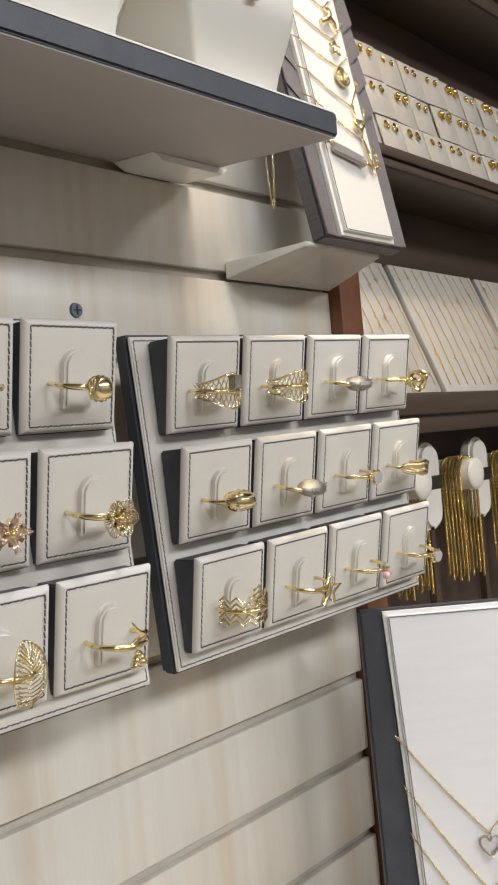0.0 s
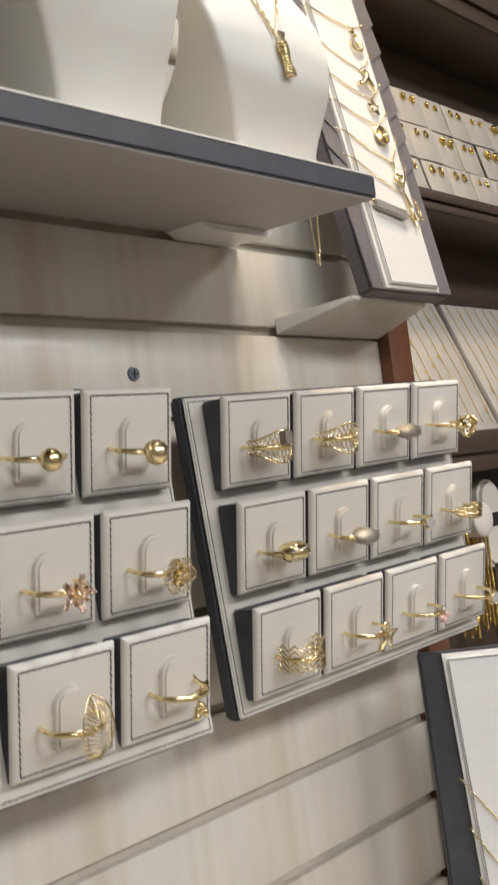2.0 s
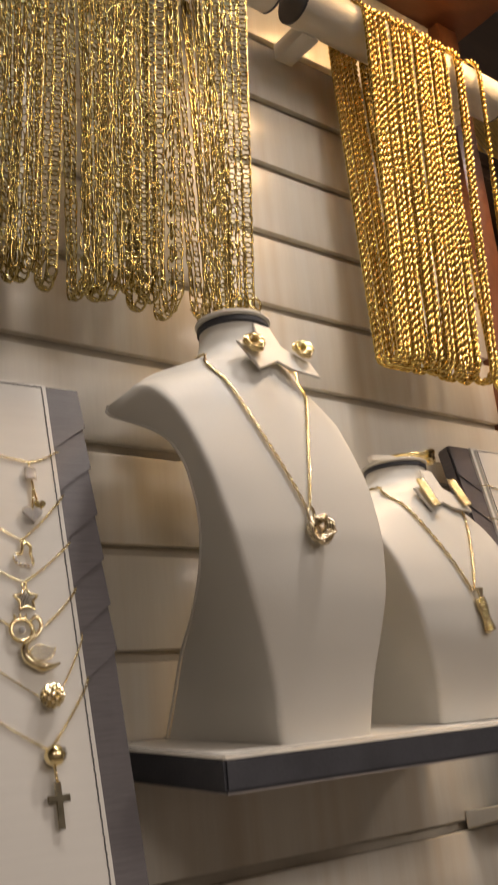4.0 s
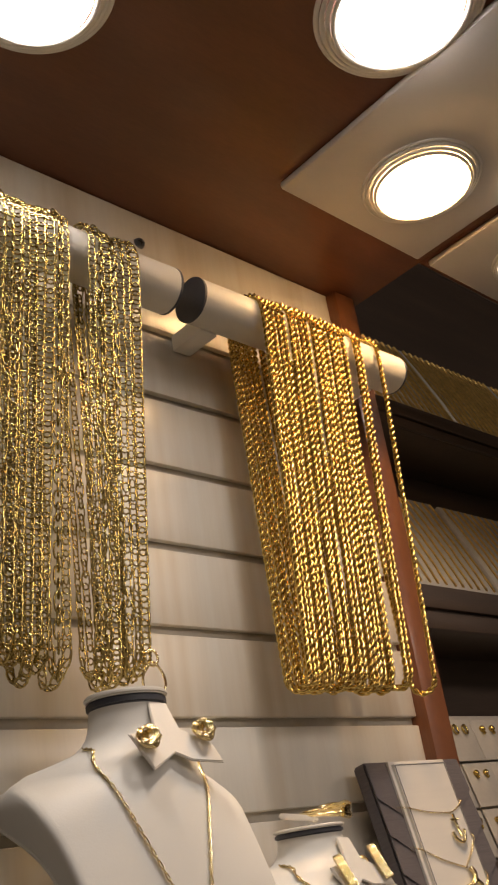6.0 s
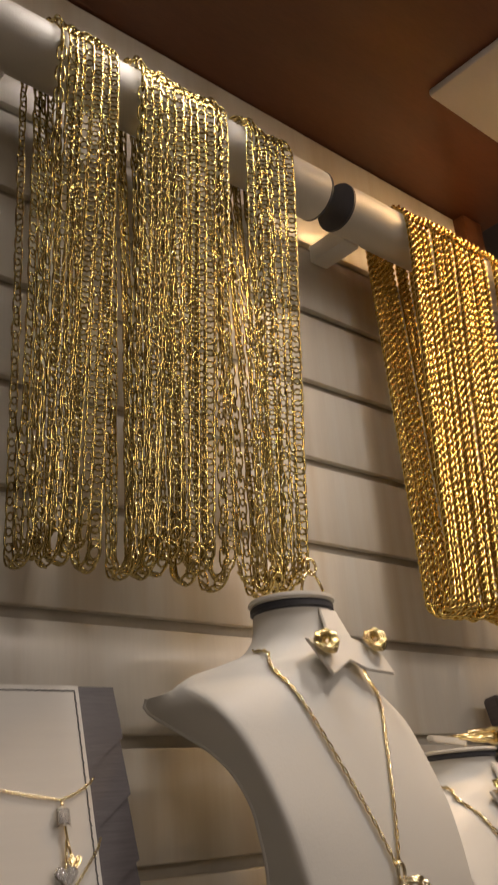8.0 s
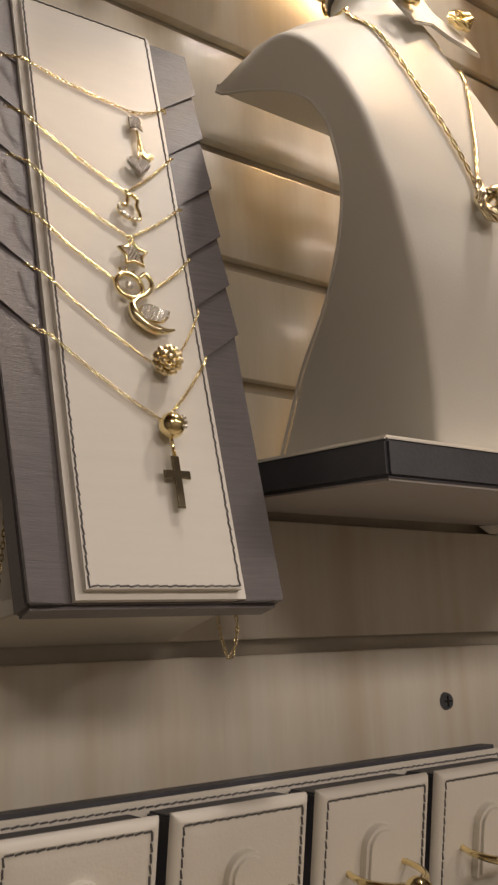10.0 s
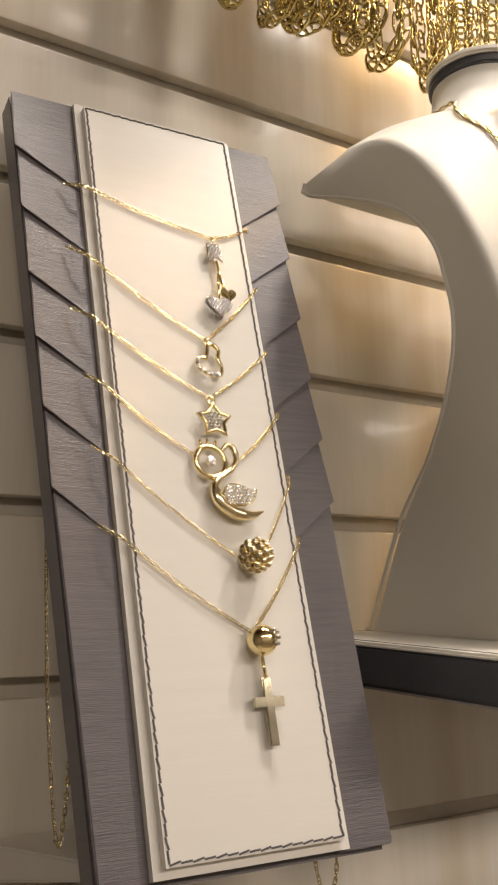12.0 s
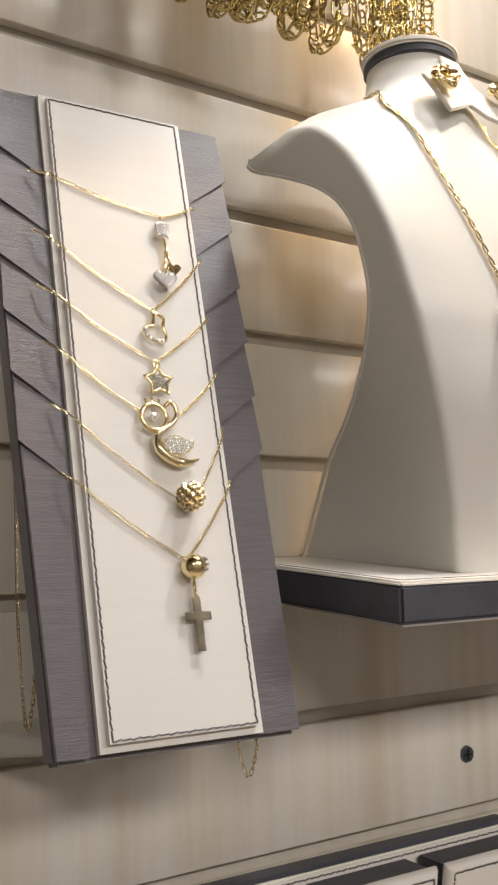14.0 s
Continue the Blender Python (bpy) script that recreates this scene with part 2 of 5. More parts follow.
class Tubes:
    """Round wires swept along paths, gathered into one mesh."""

    def __init__(self):
        self.v, self.f, self.n = [], [], 0

    def sweep(self, pts, r, sides=5, closed=False, ref=(0, 1, 0)):
        p = np.asarray(pts, float)
        n = len(p)
        if closed:
            t = np.roll(p, -1, 0) - np.roll(p, 1, 0)
        else:
            t = np.gradient(p, axis=0)
        t /= np.maximum(np.linalg.norm(t, axis=1), 1e-12)[:, None]
        ref = np.asarray(ref, float)
        a = np.cross(t, ref)
        bad = np.linalg.norm(a, axis=1) < 0.05
        a[bad] = np.cross(t[bad], (0.3, 0.2, 0.9))
        a /= np.linalg.norm(a, axis=1)[:, None]
        b = np.cross(t, a)
        r = np.broadcast_to(np.asarray(r, float), (n,))
        ang = np.arange(sides) * 2 * np.pi / sides
        ring = p[:, None, :] + r[:, None, None] * (np.cos(ang)[None, :, None] * a[:, None, :] + np.sin(ang)[None, :, None] * b[:, None, :])
        self.v.append(ring.reshape(-1, 3))
        last = n if closed else n - 1
        for i in range(last):
            j = (i + 1) % n
            for k in range(sides):
                l = (k + 1) % sides
                self.f.append((self.n + i * sides + k, self.n + j * sides + k, self.n + j * sides + l, self.n + i * sides + l))
        if not closed:
            self.f.append(tuple(self.n + k for k in range(sides))[::-1])
            self.f.append(tuple(self.n + (n - 1) * sides + k for k in range(sides)))
        self.n += n * sides
        return self

    def mesh(self, name, material):
        me = bpy.data.meshes.new(name)
        me.from_pydata(np.concatenate(self.v).tolist(), [], self.f)
        me.polygons.foreach_set("use_smooth", [True] * len(me.polygons))
        me.materials.append(material)
        me.update()
        return me


def resample(pts, step):
    p = np.asarray(pts, float)
    d = np.concatenate(([0], np.cumsum(np.linalg.norm(np.diff(p, axis=0), axis=1))))
    n = max(2, int(round(d[-1] / step)) + 1)
    s = np.linspace(0, d[-1], n)
    return np.stack([np.interp(s, d, p[:, i]) for i in range(3)], 1)


def smooth_path(pts, n=40):
    """A Catmull-Rom curve through points."""
    p = [Vector(q) for q in pts]
    p = [2 * p[0] - p[1]] + p + [2 * p[-1] - p[-2]]
    out = []
    seg = len(p) - 3
    for i in range(seg):
        for k in range(max(2, n // seg)):
            t = k / max(2, n // seg)
            a, b, c, d = p[i:i + 4]
            out.append(0.5 * ((2 * b) + (-a + c) * t + (2 * a - 5 * b + 4 * c - d) * t * t + (-a + 3 * b - 3 * c + d) * t ** 3))
    out.append(p[-2])
    return [tuple(q) for q in out]


def add_links(tb, path, pitch, width, wire, kind="cable", normal=(0, -1, 0), rng=None, seg=8, sides=4, twist=35.0):
    """Oval links along a path: cable links alternate flat and on edge, curb links lie turned one way, figaro mixes long and short."""
    pts = resample(path, pitch)
    t = np.gradient(pts, axis=0)
    t /= np.linalg.norm(t, axis=1)[:, None]
    nrm = np.asarray(normal, float)
    for i, (c, d) in enumerate(zip(pts, t)):
        s = np.cross(d, nrm)
        ln = np.linalg.norm(s)
        s = s / ln if ln > 0.05 else np.cross(d, (1, 0, 0))
        u = np.cross(s, d)
        if kind == "cable":
            a = radians(20 if i % 2 else 110)
        elif kind == "curb":
            a = radians(twist)
        else:
            a = radians(25 if i % 4 else 8)
        if rng:
            a += rng.uniform(-0.25, 0.25)
        side = s * math.cos(a) + u * math.sin(a)
        up = -s * math.sin(a) + u * math.cos(a)
        L = pitch * (0.78 if kind != "figaro" or i % 4 else 1.05)
        w = width * (1.0 if kind != "figaro" or i % 4 else 0.85)
        ring = []
        for k in range(seg):
            q = 2 * math.pi * k / seg
            ca, sa = math.cos(q), math.sin(q)
            ring.append(c + d * L * math.copysign(abs(ca) ** 0.8, ca) + side * w * math.copysign(abs(sa) ** 0.8, sa) + up * wire * 0.5 * sa * (1 if kind == "curb" else 0))
        tb.sweep(ring, wire, sides, True, ref=up)
    return tb


def rope(tb, path, r, pitch, strands=2, steps=8, sides=5):
    """Twisted wires round a path."""
    pts = resample(path, pitch / steps)
    t = np.gradient(pts, axis=0)
    t /= np.linalg.norm(t, axis=1)[:, None]
    a = np.cross(t, (1.0, 0.02, 0.03))
    a /= np.linalg.norm(a, axis=1)[:, None]
    b = np.cross(t, a)
    ph = np.arange(len(pts)) * 2 * np.pi / steps
    for k in range(strands):
        q = ph + 2 * np.pi * k / strands
        tb.sweep(pts + r * 0.54 * (np.cos(q)[:, None] * a + np.sin(q)[:, None] * b), r * 0.47, sides, ref=(1.0, 0.02, 0.03))
    return tb


def stitches(outline, y, pitch=0.0021, length=0.0019, w=0.00021):
    """A closed line of single stitches in x and z at depth y, each a little askew."""
    bm = bmesh.new()
    n = len(outline)
    for i in range(n):
        a, b = Vector(outline[i]), Vector(outline[(i + 1) % n])
        d = (b - a)
        L = d.length
        d.normalize()
        k = max(1, int(L / pitch))
        for j in range(k):
            c = a + d * (j + 0.5) * L / k
            ang = math.atan2(d.y, d.x) + (0.20 if j % 2 else 0.06)
            m = Matrix.Translation((c.x, y, c.y)) @ Matrix.Rotation(-ang, 4, "Y") @ Matrix.Diagonal((length, w * 1.2, w * 2, 1))
            bmesh.ops.create_cube(bm, size=1, matrix=m)
    return bm


# ---- setting: slatted wall, post, ceiling, shop ----
wall = tagged(new("wall_north"), "cream laminate slatted display wall with horizontal grooves", "wall", kind="structure")
PITCH, ZK = 0.04094, 1.457
part("backing_board", box(0.0425, 0.4005, 0.0042, 0.022, 1.05, 1.9475), GROOVE, wall)
slat_me = None
for k in range(-9, 12):
    z = ZK + PITCH * k
    if slat_me is None:
        o = part("slat", box(0.0425, 0.4005, 0, 0.0041, -PITCH + 0.0044, 0, 0.0009), LAMINATE, wall)
        slat_me = o.data
        o.location = (0, 0, z)
    else:
        shared("slat", slat_me, wall, Matrix.Translation((0, 0, z)))
part("top_strip", box(0.0425, 0.4005, 0.001, 0.0040, 1.9115, 1.9475), LAMINATE, wall)
tagged(part("trim_right", box(0.4008, 0.4205, -0.007, 0.05, 0.9, 1.9475, 0.001), WOOD), "reddish mahogany edge post of the display wall", "trim", kind="structure")
tagged(part("trim_left", box(-0.35, 0.0420, 0.0035, 0.03, 0.9, 1.9475, 0.001), BLACK), "black panel beside the slatted wall", "panel", kind="structure")
tagged(part("ceiling", join(box(-0.35, 0.43, -0.34, 0.03, 1.9485, 1.968), box(0.4305, 1.3, -0.34, -0.058, 1.9485, 1.968)), CEIL), "glossy reddish-brown wooden cabinet ceiling", "ceiling", kind="structure")
tagged(part("display_floor", box(-0.35, 1.3, -0.30, 0.30, 1.105, 1.125, 0.002), GROOVE), "pale floor of the display cabinet", "floor", kind="structure")
tagged(part("cabinet_base", box(-0.35, 1.3, -0.28, 0.28, 0.0, 1.104), DARKWOOD), "dark wooden cabinet base", "cabinet", kind="structure")
# unseen room added around the display; it shapes bounce light and reflections
tagged(part("floor", box(-2.5, 3.0, -3.0, 1.0, -0.05, 0.0), FLOORM), "shop floor", "floor", kind="structure")
tagged(part("wall_south", box(-2.5, 3.0, -3.05, -3.0, 0, 2.6), PLASTER), "plain shop wall", "wall", kind="structure")
tagged(part("wall_west", box(-2.55, -2.5, -3.0, 1.0, 0, 2.6), PLASTER), "plain shop wall", "wall", kind="structure")
tagged(part("wall_east", box(3.0, 3.05, -3.0, 1.0, 0, 2.6), PLASTER), "plain shop wall", "wall", kind="structure")
tagged(part("wall_rear", box(-2.5, 3.0, 1.0, 1.05, 0, 2.6), PLASTER), "plain shop wall", "wall", kind="structure")
tagged(part("shop_ceiling", box(-2.55, 3.05, -3.05, 1.05, 2.6, 2.65), PLASTER), "plain shop ceiling", "ceiling", kind="structure")

# lamp plates and round lamps in the ceiling
for px0, px1 in ((0.2955, 0.4205), (0.4325, 0.553)):
    pl = thing("lamp_plate", "flat white rectangular lamp plate on a brown ceiling", "light fitting", "lamp plates", at=Matrix.Translation((px0, 0, 1.9435)))
    part("plate", box(0, px1 - px0, -0.30, -0.063, 0, 0.0047, 0.0015), PLATE, pl)


def ceiling_lamp(x, y, z, lens, r, label):
    t = thing("ceiling_lamp", label, "ceiling lamp", "ceiling lamps", at=Matrix.Translation((x, y, z)))
    rings = Tubes()
    for i in range(4):
        rr = r * (1.06 + 0.085 * i)
        rings.sweep([(rr * math.cos(q), rr * math.sin(q), 0.0012 * i - 0.001) for q in np.linspace(0, 2 * math.pi, 48, endpoint=False)], r * 0.045, 6, True, ref=(0, 0, 1))
    shared("rim", rings.mesh("rim", WHITEP), t, label="ringed white rim")
    bm = bmesh.new()
    bmesh.ops.create_uvsphere(bm, u_segments=32, v_segments=12, radius=r, matrix=Matrix.Diagonal((1, 1, 0.30, 1)))
    part("lens", bm, lens, t, "lit round lens")
    return t


ceiling_lamp(0.121, -0.0935, 1.9455, GLOW_COLD, 0.026, "round ceiling lamp with a cold white lens")
ceiling_lamp(0.262, -0.180, 1.9455, GLOW_COLD, 0.030, "round ceiling lamp with a cold white lens")
ceiling_lamp(0.3624, -0.1123, 1.941, GLOW_WARM, 0.026, "round ceiling lamp with a glaring warm lens")
ceiling_lamp(0.492, -0.1115, 1.941, GLOW_COLD, 0.024, "round ceiling lamp with a cold white lens")

# screw in the wall
for sx, sz in ((0.23, 1.4385), (0.2420, 1.9265)):
    scr = thing("screw", "small cross-head steel screw in a slatted wall", "screw", "wall screws", at=Matrix.Translation((sx, 0, sz)))
    part("head", cyl(0.0034, 0.0027, (0, 0.001, 0), (0, -0.001, 0), 24), STEEL, scr)
    part("slot", join(box(-0.0018, 0.0018, -0.0012, -0.0009, -0.0003, 0.0003), box(-0.0003, 0.0003, -0.0013, -0.0009, -0.0018, 0.0018)), BLACK, scr)


# ---- ring trays ----
PW, PH, CP, RP, FACE = 0.0366, 0.0360, 0.0396, 0.0404, 11.0


def inset(x0, x1, z0, z1, d):
    return [(x0 + d, z1 - d), (x1 - d, z1 - d), (x1 - d, z0 + d), (x0 + d, z0 + d)]


cushion_me = tongue_me = stitch_me = None


def cushion_mesh():
    """A thin stuffed cushion: full in the middle, drawn in along the seam, with a rolled edge."""
    bm = bmesh.new()
    us = [0.0, 0.010, 0.028, 0.050, 0.066, 0.090, 0.14, 0.25, 0.40, 0.60, 0.75, 0.86, 0.910, 0.934, 0.950, 0.972, 0.990, 1.0]

    def height(d):
        return float(np.interp(d, [0, 0.00038, 0.0011, 0.0019, 0.0025, 0.0034, 0.0053, 0.0095, 0.02], [0.0010, 0.0001, -0.0007, -0.0009, -0.00055, -0.0009, -0.0011, -0.0012, -0.00125]))
    grid = [[bm.verts.new((u * PW, height(min(u, 1 - u, 10) * PW if min(u, 1 - u) * PW < min(v, 1 - v) * PH else min(v, 1 - v) * PH), -v * PH)) for u in us] for v in us]
    for a, b in zip(grid, grid[1:]):
        for i in range(len(us) - 1):
            bm.faces.new((a[i], a[i + 1], b[i + 1], b[i]))
    ext = bmesh.ops.extrude_edge_only(bm, edges=[e for e in bm.edges if len(e.link_faces) == 1])
    low = [v for v in ext["geom"] if isinstance(v, bmesh.types.BMVert)]
    for v in low:
        v.co.y = 0.0016
    bmesh.ops.recalc_face_normals(bm, faces=bm.faces[:])
    return bm


def ring_tray(x0, y0, z0, tan, tip, label):
    global cushion_me, tongue_me, stitch_me
    tray = thing("ring_tray", label, "ring tray", "ring trays", at=pose(x0, y0, z0, 0, tip, -2.3))
    D, lean = 0.0140, math.tan(radians(FACE))
    face = pose(0, 0, 0, FACE, 0, 0)

    def back(z):
        return D + z * tan
    top, bot = 0.0025, -0.1235
    xl0, xl1, xr = -0.0085, -0.004, 4 * CP - (CP - PW) + 0.005
    th = 0.0085
    quad = [(xl1, bot), (xr, bot), (xr, top), (xl0, top)]
    part("board", hexa([(x, back(z) + th, z) for x, z in quad] + [(x, back(z) + 0.001, z) for x, z in quad], 0.0012), NAVY, tray, "navy leatherette tray board")
    q2 = [(xl1 + 0.0009, bot + 0.0009), (xr - 0.0009, bot + 0.0009), (xr - 0.0009, top - 0.0009), (xl0 + 0.0009, top - 0.0009)]
    part("facing", hexa([(x, back(z) + 0.0015, z) for x, z in q2] + [(x, back(z), z) for x, z in q2], 0.0005), LEATHER, tray, "cream leatherette facing")
    st = stitches([(xl0 + 0.0026, top - 0.0024), (xr - 0.0024, top - 0.0024), (xr - 0.0024, bot + 0.0024), (xl1 + 0.0026, bot + 0.0024)], 0)
    for v in st.verts:
        v.co.y += back(v.co.z)
    part("stitching", st, THREAD, tray)
    part("hanger", box(0.06, 0.10, back(-0.05) + th - 0.001, -y0 - 0.0005 + 0.0020, -0.06, -0.02, 0.001), WHITEP, tray, "white hanger behind the tray")
    for j in range(3):
        for i in range(4):
            x, z = i * CP, -RP * j
            yf = z * tan
            c = [(0.0006, -PH + 0.0006), (PW - 0.0006, -PH + 0.0006), (PW - 0.0006, -0.0006), (0.0006, -0.0006)]
            pad = part("pad", hexa([(a, back(z + b) - yf - 0.0003, b) for a, b in c] + [(a, 0.0012 - b * lean, b) for a, b in c], 0.0006), NAVY, tray)
            pad.location = (x, yf, z)
            if cushion_me is None:
                cu = cushion_mesh()
                o = part("cushion", cu, LEATHER, pad, "cream leatherette cushion")
                cushion_me = o.data
                o.matrix_basis = face
                ol = [(0.0052 * math.cos(a), 0.0052 * math.sin(a)) for a in np.linspace(0, math.pi, 13)] + [(-0.0052, -0.0135), (0.0052, -0.0135)]
                o = part("tongue", prism([(PW * 0.5 + a, -0.0145 + b) for a, b in ol], -0.0042, 0.0, 0.0009), LEATHER, pad, "raised tongue that holds a ring")
                tongue_me = o.data
                o.matrix_basis = face
                o = part("stitching", stitches(inset(0, PW, -PH, 0, 0.0023), -0.0008), THREAD, pad, "dark stitching")
                stitch_me = o.data
                o.matrix_basis = face
            else:
                shared("cushion", cushion_me, pad, face, label="cream leatherette cushion")
                shared("tongue", tongue_me, pad, face, label="raised tongue that holds a ring")
                shared("stitching", stitch_me, pad, face, label="dark stitching")
    return lambda i, j: pose(x0, y0, z0, 0, tip, -2.3) @ Matrix.Translation((i * CP + PW * 0.5, -RP * j * tan, -RP * j)) @ face @ Matrix.Translation((0, 0, -0.0200))


# ---- rings ----
def ring_head(kind):
    """A head at (0, -0.0105, 0) on a ring that lies flat; y- points out of the tray."""
    Y = -0.0112
    if kind == "ball":
        tb = Tubes()
        for a in range(5):
            m = Matrix.Rotation(a * math.pi / 5, 4, "Y") @ Matrix.Rotation(0.9, 4, "X")
            ring_pts = [m @ Vector((0.0041 * math.cos(q), 0.0041 * math.sin(q), 0)) for q in np.linspace(0, 2 * math.pi, 24, endpoint=False)]
            tb.sweep([(p.x, p.y + Y - 0.002, p.z) for p in ring_pts], 0.00022, 4, True)
        b = ball(0.0040, (0, Y - 0.002, 0), u=20, v=14)
        return [("ball_head", b, PALEGOLD), ("tracery", tb.mesh("tracery", GOLD), None)]
    if kind == "pearl":
        return [("ball_head", ball(0.0036, (0, Y - 0.0015, 0), u=18, v=12), GOLD)]
    if kind in ("flower", "starflower"):
        n = 6 if kind == "flower" else 5
        tb = Tubes()
        R = 0.0062
        for layer, s in ((0, 1.0), (1, 0.6)):
            for i in range(n):
                a = 2 * math.pi * (i + 0.5 * layer) / n
                w = 0.42 if kind == "flower" else 0.28
                pet = []
                for q in np.linspace(0, 2 * math.pi, 14, endpoint=False):
                    rr, tt = R * s * (0.58 + 0.42 * math.cos(q)), w * R * s * math.sin(q)
                    if kind == "starflower":
                        tt *= 0.55 + 0.45 * math.cos(q + math.pi)
                    pet.append((rr * math.cos(a) - tt * math.sin(a), Y - 0.0012 - 0.0008 * layer - 0.0016 * (rr / R) ** 2, rr * math.sin(a) + tt * math.cos(a)))
                tb.sweep(pet, 0.00028, 4, True)
                for f in (-0.55, -0.18, 0.18, 0.55):
                    tip = (R * s * 0.95 * math.cos(a + f * w), Y - 0.0012 - 0.0008 * layer - 0.0013, R * s * 0.95 * math.sin(a + f * w))
                    tb.sweep([(0, Y - 0.0008, 0), tuple((np.array(tip)) * 0.5 + np.array((0, (Y - 0.001) * 0.5, 0))), tip], 0.0002, 4)
        return [("petals", tb.mesh("petals", PALEGOLD if kind == "flower" else ROSE), None), ("centre", ball(0.0013, (0, Y - 0.0025, 0)), GOLD)]
    if kind == "leaf":
        tb = Tubes()
        for s in (-1, 1):
            edge = [(0.0075 * math.sin(q) * 0.75 * s * (1 if q < math.pi else 1), Y + 0.002 - 0.0035 * math.sin(q), 0.0095 * math.cos(q) + 0.001) for q in np.linspace(0, math.pi, 16)]
            tb.sweep(edge, 0.00035, 4)
            for f in np.linspace(0.06, 0.95, 17):
                q = f * math.pi
                e = np.array((0.0056 * math.sin(q) * s, Y + 0.002 - 0.0035 * math.sin(q), 0.0095 * math.cos(q) + 0.001))
                c = np.array((0, Y - 0.0018, 0.0095 * math.cos(q) * 0.7 - 0.001))
                tb.sweep([c, (c + e) / 2 + (0, -0.0006, 0.0005), e], 0.00022, 4)
                tb.sweep([(c + e) / 2, e * 0.8 + c * 0.2 + (0, 0, 0.0009)], 0.00018, 4)
        return [("leaf_head", tb.mesh("leaf_head", PALEGOLD), None)]
    if kind == "wing":
        tb = Tubes()
        for i in range(6):
            f = i / 5
            tb.sweep([(-0.001 + 0.001 * f, Y + 0.001, 0.001), (0.001 + 0.002 * f, Y - 0.001, 0.004 + 0.001 * f), (0.0005 - 0.006 * (1 - f) * 0.5, Y - 0.0008, 0.0085 - 0.0045 * f)], [0.0006, 0.0008, 0.0003], 5)
        b = join(*[ball(0.0014, (x, Y - 0.001, z), u=8, v=6) for x, z in ((0.001, -0.003), (-0.001, -0.0035), (0, -0.0018), (0.0018, -0.0045), (-0.0015, -0.0052))])
        return [("wing", tb.mesh("wing", GOLD), None), ("cluster", b, GOLD)]
    if kind == "zigzag":
        tb = Tubes()
        for i in range(5):
            z = -0.0042 + 0.0021 * i
            pts = []
            for k in range(15):
                a = radians(-100 + 200 * k / 14) - math.pi / 2
                pts.append((0.0098 * math.cos(a), 0.0098 * math.sin(a), z + (0.0011 if k % 2 else -0.0011)))
            tb.sweep(pts, 0.00062, 4)
        return [("zigzag_bands", tb.mesh("zigzag_bands", PALEGOLD), None)]
    if kind in ("mesh", "lace"):
        tb = Tubes()
        mt = PALEGOLD if kind == "mesh" else SILVER
        for s in (-1, 1):
            for k in range(15):
                a0 = radians(-77 + 11 * k) - math.pi / 2
                pts = []
                for u in np.linspace(-1, 1, 7):
                    a = a0 + s * u * 0.24
                    h = 0.0062 * (0.35 + 0.65 * math.exp(-((a + math.pi / 2) * 1.2) ** 2))
                    pts.append((0.0098 * math.cos(a), 0.0102 * math.sin(a), u * h))
                tb.sweep(pts, 0.00027, 4)
        for s in (-1, 1):
            pts = []
            for a in np.linspace(-1.45, 1.45, 17):
                h = 0.0064 * (0.35 + 0.65 * math.exp(-(a * 1.2) ** 2))
                pts.append((0.0098 * math.sin(a), -0.0102 * math.cos(a), s * h))
            tb.sweep(pts, 0.0005, 5)
        out = [("mesh_band", tb.mesh("mesh_band", PALEGOLD), None)]
        if kind == "lace":
            out.append(("plate", hexa([(x, -0.0098, z) for x, z in ((-0.002, 0.001), (0.003, 0.001), (0.003, 0.006), (-0.002, 0.006))] + [(x, -0.0125, z) for x, z in ((-0.0015, 0.001), (0.003, 0.001), (0.003, 0.006), (-0.0015, 0.006))], 0.0004), SILVER))
        return out
    if kind in ("dome", "signet"):
        b = ball(0.0062, (0, Y + 0.0035, 0), 1.15, 0.85, 0.62 if kind == "dome" else 0.5, 18, 12)
        for v in b.verts:
            v.co.z += 0.00035 * math.sin(v.co.x * 2600)
        tb = Tubes()
        for i in range(3):
            z = -0.0016 + 0.0016 * i
            tb.sweep([(x, Y - 0.0009 + 26 * x * x, z + 0.12 * x) for x in np.linspace(-0.005, 0.005, 9)], 0.0004, 4)
        return [("dome_head", b, SILVER if kind == "signet" else GOLD), ("ribs", tb.mesh("ribs", SILVER), None)]
    if kind == "knot":
        tb = Tubes()
        for k in range(3):
            a = k * math.pi / 3
            m = Matrix.Rotation(a, 4, "Y") @ Matrix.Rotation(0.6, 4, "X")
            pts = []
            for q in np.linspace(0, 2 * math.pi, 20, endpoint=False):
                w = m @ Vector((0.0046 * math.cos(q), 0.0022 * math.sin(2 * q) - 0.0005, 0.0032 * math.sin(q)))
                pts.append((w.x, w.y + Y - 0.002, w.z))
            tb.sweep(pts, 0.00085, 5, True)
        return [("knot_head", tb.mesh("knot_head", GOLD), None)]
    if kind == "star":
        tb = Tubes()
        pts = []
        for i in range(10):
            a = math.pi * i / 5
            rr = 0.0068 if i % 2 == 0 else 0.0028
            pts.append((rr * math.sin(a), Y - 0.001, rr * math.cos(a)))
        tb.sweep(pts + [], 0.0006, 5, True)
        tb.sweep([(-0.003, Y - 0.001, -0.0055), (0.0005, Y - 0.0015, 0.0), (0.001, Y - 0.001, 0.006)], 0.0008, 5)
        return [("star_head", tb.mesh("star_head", GOLD), None)]
